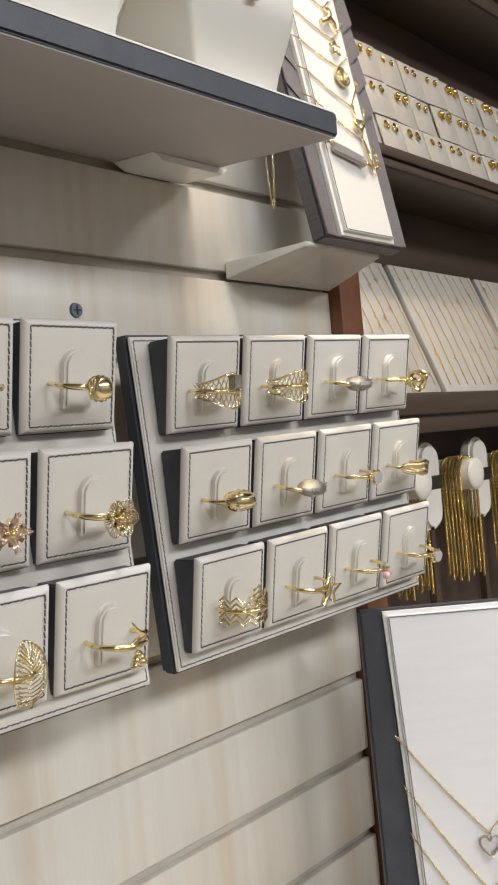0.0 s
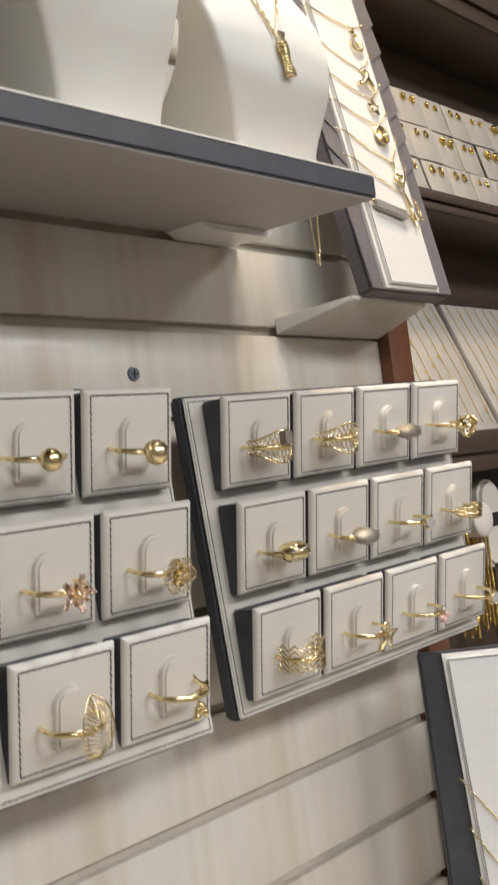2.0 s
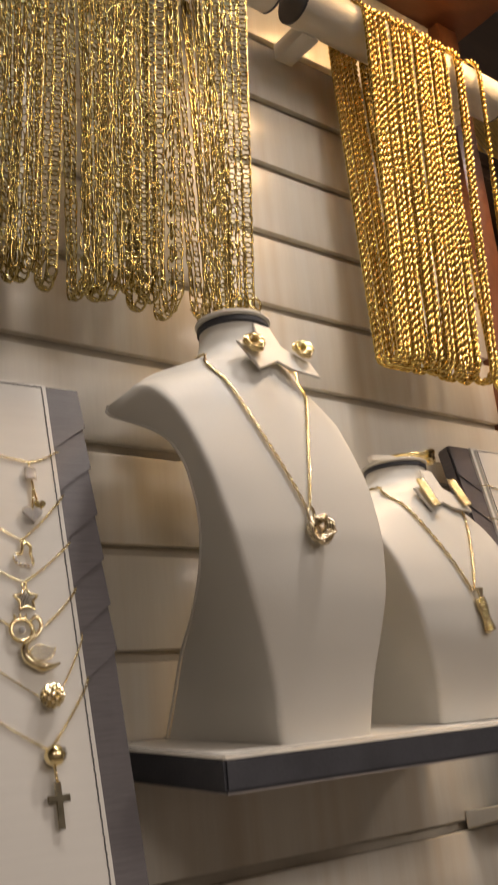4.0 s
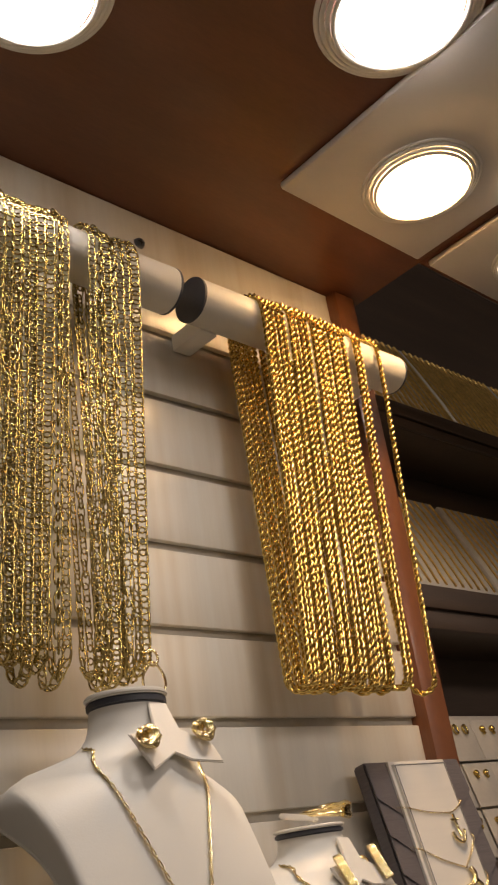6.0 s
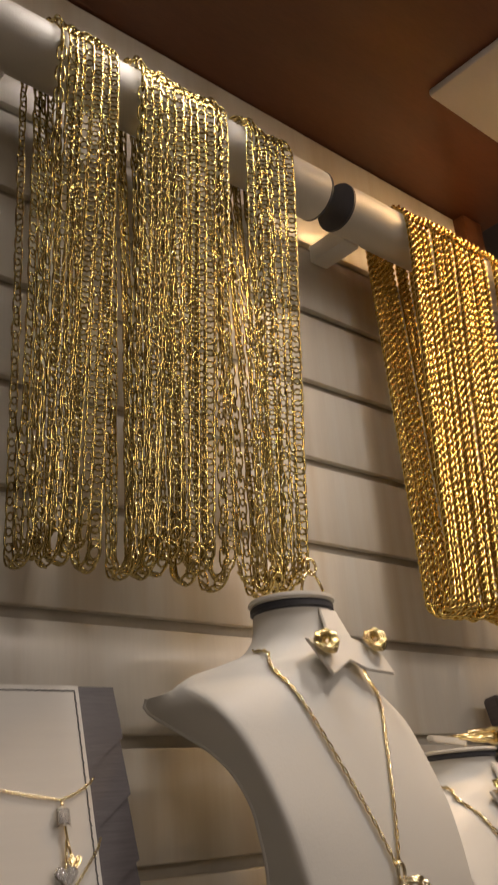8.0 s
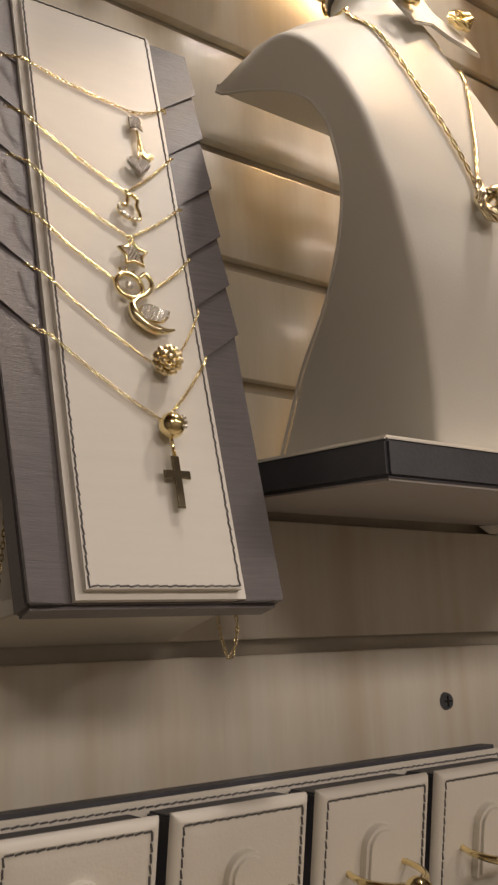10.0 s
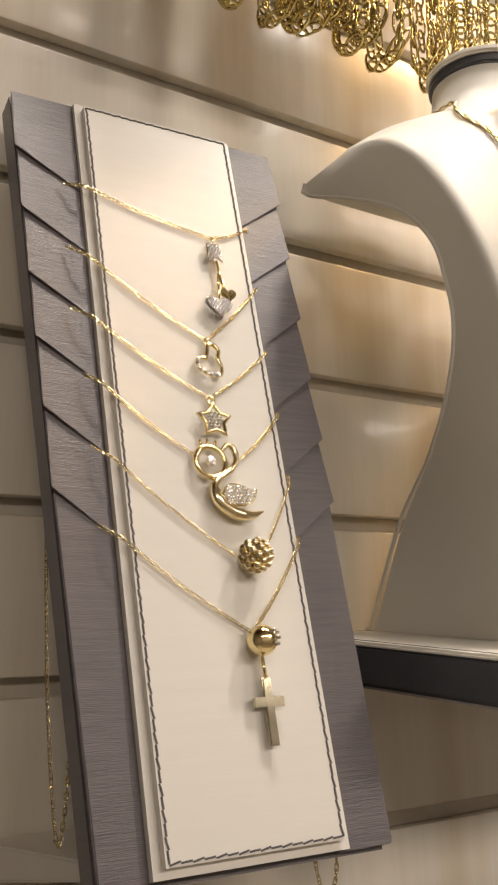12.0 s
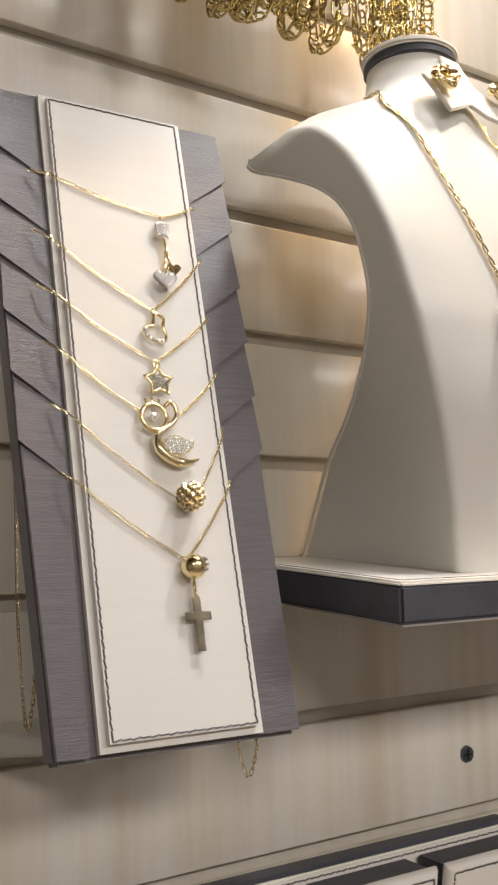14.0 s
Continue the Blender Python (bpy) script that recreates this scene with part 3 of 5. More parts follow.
    if kind == "cherry":
        return [("stones", join(ball(0.0017, (0.0014, Y, -0.0012), u=12, v=8), ball(0.0017, (-0.0016, Y - 0.0005, -0.0022), u=12, v=8)), PINK), ("centre", ball(0.0014, (0, Y + 0.0005, 0.0015)), SILVER)]
    if kind == "stone":
        b = bmesh.new()
        bmesh.ops.create_cone(b, cap_ends=True, segments=10, radius1=0.0012, radius2=0.0027, depth=0.003, matrix=Matrix.Translation((0, Y - 0.001, 0)) @ pose(0, 0, 0, 90, 0, 0))
        c = join(*[ball(0.0011, (0.0026 * math.cos(a), Y - 0.0008, 0.0026 * math.sin(a)), u=7, v=5) for a in np.linspace(0, 2 * math.pi, 7)[:-1]])
        return [("stone", b, STONE), ("claws", c, GOLD)]
    if kind == "twist":
        tb = Tubes()
        for k in range(4):
            pts = []
            for a in np.linspace(-1.2, 1.2, 14):
                pts.append((0.0098 * math.sin(a), -0.0104 * math.cos(a), 0.0026 * math.sin(1.6 * a + k * math.pi / 2) * math.cos(a)))
            tb.sweep(pts, 0.0011, 6)
        return [("twist_head", tb.mesh("twist_head", GOLD), None)]
    return []


RING_SHAPES = {}


def ring(kind, m, label):
    if kind in RING_SHAPES:
        return copy_thing(RING_SHAPES[kind], m)
    t = thing("ring", label, "ring", "rings on display", at=m)
    tb = Tubes()
    pts, rad = [], []
    for q in np.linspace(0, 2 * math.pi, 36, endpoint=False):
        pts.append((0.0096 * math.sin(q), -0.0096 * math.cos(q), 0))
        rad.append(0.00075 + 0.00040 * max(0, math.cos(q)))
    tb.sweep(pts, rad, 6, True, ref=(0, 0, 1))
    shared("shank", tb.mesh("shank", GOLD), t)
    for n, g, material in ring_head(kind):
        if isinstance(g, bmesh.types.BMesh):
            part(n, g, material, t)
        else:
            shared(n, g, t)
    RING_SHAPES[kind] = t
    return t


spot_l = ring_tray(0.0500, -0.0455, 1.4240, 0.07, -0.4, "cream and navy leatherette ring tray with twelve stitched pads")
spot_r = ring_tray(0.2335, -0.0474, 1.4219, 0.012, -1.7, "cream and navy leatherette ring tray, full of gold rings")
RINGS_R = [["lace", "mesh", "signet", "knot"], ["dome", "signet", "stone", "twist"], ["zigzag", "star", "cherry", "stone"]]
RINGS_L = [["twist", "lace", "pearl", "ball"], ["zigzag", "leaf", "starflower", "flower"], ["mesh", "twist", "leaf", "wing"]]
RLABEL = {"lace": "gold ring with a broad openwork lattice band", "mesh": "gold ring with a pointed mesh band", "signet": "gold ring with a patterned two-tone head",
          "knot": "gold ring with a knotted head", "dome": "gold ring with a grooved domed head", "stone": "gold ring with a claw-set clear stone", "twist": "gold ring with a twisted band",
          "zigzag": "wide gold ring of stacked zigzag bands", "star": "open gold ring with a star-shaped head", "cherry": "thin gold ring with two pink stones", "pearl": "gold ring with a smooth round bead",
          "ball": "gold ring with a patterned ball head", "leaf": "gold ring with a large filigree leaf", "starflower": "rose gold ring with a filigree star flower", "flower": "gold ring with an openwork flower", "wing": "open gold ring with a feathered wing"}
ring_rng = random.Random(4)
for spot, rows in ((spot_r, RINGS_R), (spot_l, RINGS_L)):
    for j, row in enumerate(rows):
        for i, kind in enumerate(row):
            ring(kind, spot(i, j) @ pose(ring_rng.uniform(-0.0006, 0.0006), -0.0045, 0, ring_rng.uniform(-3, 3), 0, ring_rng.uniform(-9, 9)), RLABEL[kind])


# ---- shelf with two busts ----
shelf = thing("shelf", "cream leatherette display shelf with a navy edge, tilted forward", "shelf", at=Matrix.Identity(4))
SX1, SY, ST, SB, TIP = 0.2965, -0.0825, 1.5043, 1.4943, 0.077
OUT = [(0.1270, -0.0008), (SX1, -0.0008), (SX1, -0.0845), (0.1263, SY)]


def tilted(bm):
    """The shelf slopes down towards its front edge."""
    for v in bm.verts:
        v.co.z += TIP * (v.co.y - SY) + 0.006 * (v.co.x - 0.1255)
    return bm


def slab(outline, z0, z1, bevel=0.0):
    bm = bmesh.new()
    a = [bm.verts.new((x, y, z0)) for x, y in outline]
    b = [bm.verts.new((x, y, z1)) for x, y in outline]
    bm.faces.new(a)
    bm.faces.new(b[::-1])
    for i in range(len(a)):
        j = (i + 1) % len(a)
        bm.faces.new((a[i], b[i], b[j], a[j]))
    bmesh.ops.recalc_face_normals(bm, faces=bm.faces[:])
    if bevel:
        bmesh.ops.bevel(bm, geom=bm.edges[:], offset=bevel, segments=2, affect="EDGES")
    return bm


def shrink(outline, d):
    cx = sum(p[0] for p in outline) / len(outline)
    cy = sum(p[1] for p in outline) / len(outline)
    return [(x + (d if x < cx else -d), y + (d if y < cy else -d)) for x, y in outline]


part("board", tilted(slab(OUT, SB, ST - 0.0008, 0.0008)), NAVY, shelf, "navy wrapped edge")
part("top", tilted(slab(shrink(OUT, 0.0004), ST - 0.0016, ST, 0.0006)), LEATHER, shelf, "cream leatherette top")
part("underside", tilted(slab(shrink(OUT, 0.0012), SB - 0.0006, SB + 0.0008)), UNDER, shelf, "grey underside")
so = shrink(OUT, 0.0032)
sb = stitches([(x, y) for x, y in so], 0)
for v in sb.verts:
    v.co = Vector((v.co.x, v.co.z, ST + v.co.y))
part("stitching", tilted(sb), THREAD, shelf)
part("bracket", tilted(prism([(0.256, SB - 0.0008), (0.300, SB - 0.0008), (0.296, SB - 0.0036), (0.262, SB - 0.0036)], -0.024, -0.0005)), WHITEP, shelf, "white shelf bracket")

BUST_LEVELS = [  # height, sideways shift, half width, front, ridge, back, roundness
    (0.000, 0.0050, 0.0200, -0.0735, -0.0710, -0.0018, 0.0), (0.018, 0.0050, 0.0228, -0.0760, -0.0735, -0.0120, 0.0), (0.033, 0.0045, 0.0268, -0.0790, -0.0762, -0.0245, 0.0),
    (0.047, 0.0035, 0.0308, -0.0810, -0.0782, -0.0420, 0.0), (0.063, 0.0020, 0.0338, -0.0812, -0.0785, -0.0555, 0.0), (0.075, 0.0008, 0.0354, -0.0802, -0.0770, -0.0612, 0.0),
    (0.088, -0.0008, 0.0364, -0.0780, -0.0745, -0.0615, 0.0), (0.100, -0.0022, 0.0372, -0.0752, -0.0700, -0.0565, 0.0), (0.1085, -0.0028, 0.0382, -0.0730, -0.0655, -0.0465, 0.0),
    (0.1165, -0.0030, 0.0398, -0.0708, -0.0595, -0.0315, 0.05), (0.1225, -0.0028, 0.0402, -0.0690, -0.0520, -0.0190, 0.15), (0.1265, -0.0025, 0.0390, -0.0678, -0.0430, -0.0145, 0.35),
    (0.1300, -0.0020, 0.0368, -0.0668, -0.0335, -0.0165, 0.5), (0.1340, -0.0013, 0.0310, -0.0655, -0.0380, -0.0200, 0.8), (0.1370, -0.0006, 0.0215, -0.0640, -0.0440, -0.0290, 1.0),
    (0.1425, 0.0, 0.0158, -0.0617, -0.0465, -0.0325, 1.0), (0.1480, 0.0, 0.0140, -0.0607, -0.0470, -0.0333, 1.0), (0.1528, 0.0, 0.0134, -0.0604, -0.0470, -0.0336, 1.0)]


def bust_at(h):
    """Smooth values between the levels, without overshoot."""
    L = BUST_LEVELS
    for i in range(len(L) - 1):
        a, b = L[i], L[i + 1]
        if h <= b[0]:
            t = (h - a[0]) / (b[0] - a[0])
            p, n = L[max(0, i - 1)], L[min(len(L) - 1, i + 2)]
            out = []
            for k in range(1, 7):
                d = b[k] - a[k]
                before, after = a[k] - p[k], n[k] - b[k]
                ma = 0.0 if before * d < 0 else (b[k] - p[k]) / (b[0] - p[0]) * (b[0] - a[0])
                mb = 0.0 if after * d < 0 else (n[k] - a[k]) / (n[0] - a[0]) * (b[0] - a[0])
                out.append((2 * t ** 3 - 3 * t * t + 1) * a[k] + (t ** 3 - 2 * t * t + t) * ma + (-2 * t ** 3 + 3 * t * t) * b[k] + (t ** 3 - t * t) * mb)
            return out
    return list(L[-1][1:])


def front_curve(u, rnd):
    """How far the front falls back towards the ridge at u, from -1 to 1 across: nearly flat on the chest, round at the neck."""
    u = min(1.0, abs(u))
    return (1 - rnd) * u ** 2.4 + rnd * (1 - math.sqrt(1 - u * u))


def bust_front(x, h):
    dx, hw, yf, yr, yb, rnd = bust_at(h)
    return yf + (yr - yf) * front_curve(x / hw, rnd)


def shift(h, lean):
    return bust_at(h)[0] * lean


def bust_mesh(lean, broad=0.0):
    """The body, and the lines of its two rear edges for the seams."""
    bm = bmesh.new()
    rows, seams = [], ([], [])
    for h in [0.1528 * i / 62 for i in range(63)]:
        dx, hw, yf, yr, yb, rnd = bust_at(h)
        dx *= lean
        hw += broad * max(0.0, 1 - h / 0.06)
        r = 0.0016 * (1 - rnd)
        narrow = hw - 0.10 * (yb - yr) * (1 - rnd) * min(1.0, h / 0.06) + broad * max(0.0, 1 - h / 0.06)
        pts = []
        for a in np.linspace(-90, 90, 27):
            u = math.sin(radians(a))
            y = yf + (yr - yf) * front_curve(u, rnd)
            x = hw * u
            over = max(0.0, abs(x) - (hw - r))
            if r > 1e-5 and over > 0:
                y += r - math.sqrt(max(0.0, r * r - over * over))
            pts.append((x, y))
        ye = pts[-1][1]
        side = [(hw + (narrow - hw) * f, ye + (yb - ye) * f) for f in (0.12, 0.35, 0.68, 0.97)]
        if rnd > 0.5:
            side = [(hw * math.cos(q), yr + (yb - yr) * math.sin(q)) for q in (0.25, 0.5, 0.75, 1.0)]
        pts += side
        last = side[-1][0]
        back = []
        for f in (0.8, 0.4, 0.0, -0.4, -0.8):
            y = yb if rnd <= 0.5 else yr + (yb - yr) * math.sqrt(1 - (f * last / hw) ** 2)
            back.append((last * f, y))
        pts += back + [(-x, y) for x, y in side[::-1]]
        ring_z = [max(h, TIP * (y + 0.06)) if h > 0.002 else TIP * (y + 0.06) for x, y in pts]
        rows.append([bm.verts.new((x + dx, y + 0.06, z)) for (x, y), z in zip(pts, ring_z)])
        if h < 0.1285:
            for s, line in zip((-1, 1), seams):
                line.append((s * last + dx, yb + 0.06, max(h, TIP * (yb + 0.06))))
    for a, b in zip(rows, rows[1:]):
        n = len(a)
        for i in range(n):
            bm.faces.new((a[i], a[(i + 1) % n], b[(i + 1) % n], b[i]))
    bm.faces.new(rows[0][::-1])
    bm.faces.new(rows[-1])
    bmesh.ops.recalc_face_normals(bm, faces=bm.faces[:])
    return bm, seams


def knot_mesh(r, wire=0.0009):
    tb = Tubes()
    for k in range(3):
        m = Matrix.Rotation(k * math.pi / 3, 4, "Y") @ Matrix.Rotation(0.7 * (k - 1), 4, "X")
        for o in (-1, 0, 1):
            pts = []
            for q in np.linspace(0, 2 * math.pi, 22, endpoint=False):
                w = m @ Vector((r * math.cos(q), 0.45 * r * math.sin(2 * q) - 0.1 * r, r * 0.75 * math.sin(q) + o * wire * 1.5))
                pts.append((w.x, w.y, w.z))
            tb.sweep(pts, wire, 5, True)
    return tb


def earring_card(parent, kind, at):
    t = thing("earring_card", "cream star-shaped card with two gold knot earrings" if kind == "knot" else "cream card with two gold mesh drop earrings", "earring card", at=at)
    ol = [(-0.0032, 0.012), (0.0034, 0.012), (0.0052, 0.0032), (0.0155, -0.001), (0.0175, -0.0075), (0.006, -0.0072), (0.0005, -0.005), (-0.0085, -0.0105), (-0.0135, 0.0005), (-0.004, 0.0025)]
    part("card", prism(ol, -0.0006, 0.0006, 0.0003), LEATHER, t, "thin cream card")
    for x, z in ((-0.0093, -0.0022), (0.0118, 0.0012)):
        if kind == "knot":
            e = shared("earring", knot_mesh(0.0031, 0.00048).mesh("earring", GOLD), t, pose(x, -0.0032, z), "round gold knot stud")
        else:
            tb = Tubes()
            for i in range(6):
                for k in range(4):
                    tb.sweep([(-0.0018 + 0.0012 * k + 0.0005 * math.cos(q), -0.0008 + 0.0004 * math.sin(2 * q), 0.003 - 0.0022 * i + 0.0012 * math.sin(q)) for q in np.linspace(0, 2 * math.pi, 8, endpoint=False)], 0.0004, 4, True)
            e = shared("earring", tb.mesh("earring", GOLD), t, pose(x, -0.0016, z + 0.002, 0, -12, 0), "gold mesh drop")
    return t


def bust(x, sy, sx, sz, label, card, lean, broad=0.0):
    """A bust on the shelf: centre x, middle's distance from the wall, size across and in height."""
    m = Matrix.Translation((x, sy, ST + TIP * (sy - SY) + 0.006 * (x - 0.1255))) @ Matrix.Diagonal((sx, sx, sz, 1))
    t = thing("necklace_bust", label, "necklace bust", "necklace busts", at=m)
    bm, seams = bust_mesh(lean, broad)
    part("body", bm, BUST, t)
    for line in seams:
        tb = Tubes()
        tb.sweep(line, 0.00055, 6)
        shared("seam", tb.mesh("seam", BUST), t, label="thin welt along the rear edge")
    cz = 0.1522
    for r, z0, z1, material, nm in ((0.0143, cz, cz + 0.0030, NAVY, "band"), (0.0149, cz + 0.0030, cz + 0.0052, LEATHER, "cap")):
        bm = cyl(r, r, (0, 0.0130, z0), (0, 0.0130, z1), 40)
        bmesh.ops.bevel(bm, geom=[e for e in bm.edges if len(e.link_faces) == 2 and e.calc_face_angle() > 1], offset=0.0007, segments=3, affect="EDGES")
        part(nm, bm, material, t, "navy band round the neck" if nm == "band" else "cream padded neck cap")
    st = Tubes()
    for q in np.linspace(0, 2 * math.pi, 34, endpoint=False):
        d = 0.055
        st.sweep([(0.0122 * math.cos(q), 0.0130 + 0.0122 * math.sin(q), cz + 0.0053), (0.0125 * math.cos(q + d * 2), 0.0130 + 0.0125 * math.sin(q + d * 2), cz + 0.0053)], 0.0002, 4)
    shared("stitching", st.mesh("stitching", THREAD), t)

    def on(xx, h, off=0.0009):
        return m @ Vector((xx + shift(h, lean), bust_front(xx, h) + 0.06 - off / sx, h))
    # necklace over the shoulders
    hb = 0.0735 if card == "knot" else 0.0690
    n = thing("necklace", "twisted gold rope necklace with a knot pendant" if card == "knot" else "gold rope necklace with a ribbed drop pendant", "necklace", "necklaces", at=Matrix.Identity(4))
    tb = Tubes()
    for side in (-1, 1):
        pts = []
        for k in range(15):
            f = k / 14
            h = hb + (0.1330 - hb) * f
            xx = -0.0026 + 0.0020 * f + side * (0.0005 + (0.0205 if side < 0 else 0.0232) * f ** 1.05)
            pts.append(on(xx, h))
        pts.append(m @ Vector((side * 0.0212, 0.0040, 0.1372)))
        pts.append(m @ Vector((side * 0.0192, 0.0130, 0.1392)))
        rope(tb, [tuple(p) for p in smooth_path(pts, 64)], 0.00070, 0.0080, 2, 10, 4)
    shared("chain", tb.mesh("chain", GOLD), n)
    p = on(-0.0020, hb - 0.0075, 0.0034)
    if card == "knot":
        shared("pendant", knot_mesh(0.0044, 0.00062).mesh("pendant", TWOTONE), n, Matrix.Translation(p), "round two-tone knot pendant")
        tb = Tubes()
        q0 = on(-0.0026, hb, 0.0018)
        tb.sweep([(q0.x + 0.0014 * math.cos(a), q0.y, q0.z - 0.0016 + 0.0026 * math.sin(a)) for a in np.linspace(0, 2 * math.pi, 12, endpoint=False)], 0.0006, 5, True)
        shared("bail", tb.mesh("bail", TWOTONE), n)
    else:
        q0 = on(-0.0006, hb, 0.0016)
        part("bail", prism([(q0.x - 0.0022, q0.z + 0.0012), (q0.x + 0.0022, q0.z + 0.0012), (q0.x + 0.0008, q0.z - 0.0030), (q0.x - 0.0006, q0.z - 0.0030)], q0.y - 0.0012, q0.y, 0.0004), TWOTONE, n, "pointed metal bail")
        tb = Tubes()
        for i in range(10):
            z = -0.0002 - 0.0013 * i
            w = 0.0020 + 0.0004 * math.sin(i * 0.9)
            tb.sweep([(w * math.cos(a) + 0.00035 * i, w * 0.5 * math.sin(a), z + 0.0006 * math.cos(a)) for a in np.linspace(0, 2 * math.pi, 10, endpoint=False)], 0.00062, 5, True)
        shared("pendant", tb.mesh("pendant", GOLD), n, Matrix.Translation((q0.x, q0.y - 0.0004, q0.z - 0.0030)), "ribbed gold drop")
    # earring card leaning on the neck
    c = m @ Vector((0, 0.0130, cz)) + Vector((0.0022, -0.0190, -0.0135))
    earring_card(t, card, Matrix.Translation(c) @ pose(0, 0, 0, -24, 3, 0) @ Matrix.Diagonal((1.18, 1.0, 1.18, 1) if card == "knot" else (1.0, 1.0, 1.0, 1)))
    return m


m1 = bust(0.1720, -0.0600, 1.0, 1.0, "tall cream leatherette necklace bust on a shelf", "knot", 1.0)
m2 = bust(0.2555, -0.0575, 0.95, 0.68, "small cream leatherette necklace bust on a shelf", "mesh", 0.5, 0.0030)
# a tongue on the small bust's cap that holds a ring
top2 = m2 @ Vector((0.0015, 0.016, 0.1605))
tong = thing("ring_holder", "small cream tongue on a bust's neck cap", "ring holder", at=Matrix.Translation(top2))
tng = [(0.0042 * math.cos(a), 0.0060 + 0.0042 * math.sin(a)) for a in np.linspace(0, math.pi, 11)] + [(-0.0042, -0.0050), (0.0042, -0.0050)]
tbm = prism(tng, -0.0012, 0.0012, 0.0006)
bmesh.ops.transform(tbm, matrix=pose(0, 0, 0.0014, 0, 0, 35) @ pose(0, 0, 0, -78, 0, 0), verts=tbm.verts[:])
part("tongue", tbm, LEATHER, tong)
ring("twist", Matrix.Translation(top2 + Vector((0.0085, -0.0035, 0.0026))) @ pose(0, 0, 0, 0, -8, 70), RLABEL["twist"])


# ---- tall pendant stands ----
SW, SH = 0.0704, 0.1745
PX0, PX1 = 0.0150, 0.0572
CUTS_L = (0.097, 0.194, 0.292, 0.382, 0.476, 0.577)
CUTS_R = (0.095, 0.192, 0.297, 0.394, 0.487, 0.577)


def stand_frame(tl, tr, bl):
    """A pose from the stand's upper left, upper right and lower left corners: x across, z up, y into the wall."""
    o, a, b = Vector(tl), Vector(tr), Vector(bl)
    x = (a - o).normalized()
    z = (o - b)
    z = (z - x * z.dot(x)).normalized()
    y = z.cross(x)
    m = Matrix((x, y, z)).transposed().to_4x4()
    m.translation = o
    return m


def pleat_mesh(side, v0, v1, inner, outer_at, h, first, last):
    """One folded strip of cloth, its lower edge slanting inwards and down."""
    drop = 0.0095 if side < 0 else 0.0112
    d0, d1 = (0 if first else drop), (0 if last else drop)
    z0, z1 = -v0 * h, -v1 * h
    lift = 0.0013
    e = 0.0008 * side
    quad_back = [(outer_at(v1), 0.0, z1), (inner, 0.0, z1 - d1), (inner, 0.0, z0 - d0), (outer_at(v0), 0.0, z0)]
    quad_front = [(outer_at(v1) + (0 if last else e), -lift, z1 - (0.0005 if not last else 0)), (inner, -lift * 0.4, z1 - d1 - 0.0002), (inner, -0.0002, z0 - d0), (outer_at(v0), -0.0003, z0)]
    return hexa(quad_back + quad_front, 0.00022)


def pendant_stand(m, label, width=SW, height=SH, pleated=True, x0=PX0, x1=PX1, easel=True, cloth=None, wrap=None, taper=0.0056, narrow=(0.0025, -0.0014)):
    t = thing("pendant_stand", label, "pendant stand", "pendant stands", at=m)

    def left(v):
        return (taper + 0.0022) * v

    def right(v):
        return width - taper * 0.22 * v
    quad = [(left(1), -height), (right(1), -height), (width, 0), (0, 0)]
    part("board", hexa([(x, 0.0085, z) for x, z in quad] + [(x, 0.0002, z) for x, z in quad], 0.0010), wrap or SHANTUNG, t, "navy wrapped board")
    if pleated:
        for side, cuts, inner, at in ((-1, CUTS_L, x0 + 0.0006, left), (1, CUTS_R, x1 - 0.0006, right)):
            edges = [0.003] + list(cuts) + [0.995]
            for i in range(len(edges) - 1):
                part("pleat", pleat_mesh(side, edges[i], edges[i + 1], inner, at, height, i == 0, i == len(edges) - 2), SHANTUNG, t)
    nl, nr = narrow
    zb, zt = -height + 0.0012, -0.0008
    quad = [(x0 + nl, zb), (x1 - nr, zb), (x1, zt), (x0, zt)]
    bm = hexa([(x, 0.001, z) for x, z in quad] + [(x, -0.0034, z) for x, z in quad])
    bmesh.ops.bevel(bm, geom=[e for e in bm.edges if all(v.co.y < -0.003 for v in e.verts)], offset=0.0018, segments=4, affect="EDGES")
    part("panel", bm, cloth or SATIN, t, "padded satin panel")
    d = 0.0024
    part("stitching", stitches([(x0 + d, zt - d), (x1 - d, zt - d), (x1 - nr - d, zb + d), (x0 + nl + d, zb + d)], -0.0035, 0.0022, 0.0022, 0.00017), THREAD, t)
    if easel:
        foot = m.inverted() @ Vector((m.translation.x + width * 0.5, -0.0006, m.translation.z - height * 0.30))
        part("easel", hexa([(width * 0.4, foot.y, -height * 0.36), (width * 0.6, foot.y, -height * 0.36), (width * 0.6, foot.y, -height * 0.24), (width * 0.4, foot.y, -height * 0.24)] + [(width * 0.4, 0.0075, -height * 0.36), (width * 0.6, 0.0075, -height * 0.36), (width * 0.6, 0.0075, -height * 0.24), (width * 0.4, 0.0075, -height * 0.24)]), WHITEP, t, "white easel arm")
    return t


M1 = stand_frame((0.0482, -0.0128, 1.6378), (0.1186, -0.0172, 1.6380), (0.0500, -0.0512, 1.4680))
pendant_stand(M1, "tall navy shantung stand with a cream panel and six gold necklaces")
M3 = stand_frame((0.3325, -0.0138, 1.6415), (0.4020, -0.0172, 1.6410), (0.3235, -0.0450, 1.4710))
pendant_stand(M3, "tall navy stand with a cream panel, hung with gold jewellery")


def heart(r, n=22):
    out = []
    for q in np.linspace(0, 2 * math.pi, n, endpoint=False):
        out.append((r * 0.0625 * 16 * math.sin(q) ** 3, r * 0.0625 * (13 * math.cos(q) - 5 * math.cos(2 * q) - 2 * math.cos(3 * q) - math.cos(4 * q))))
    return out


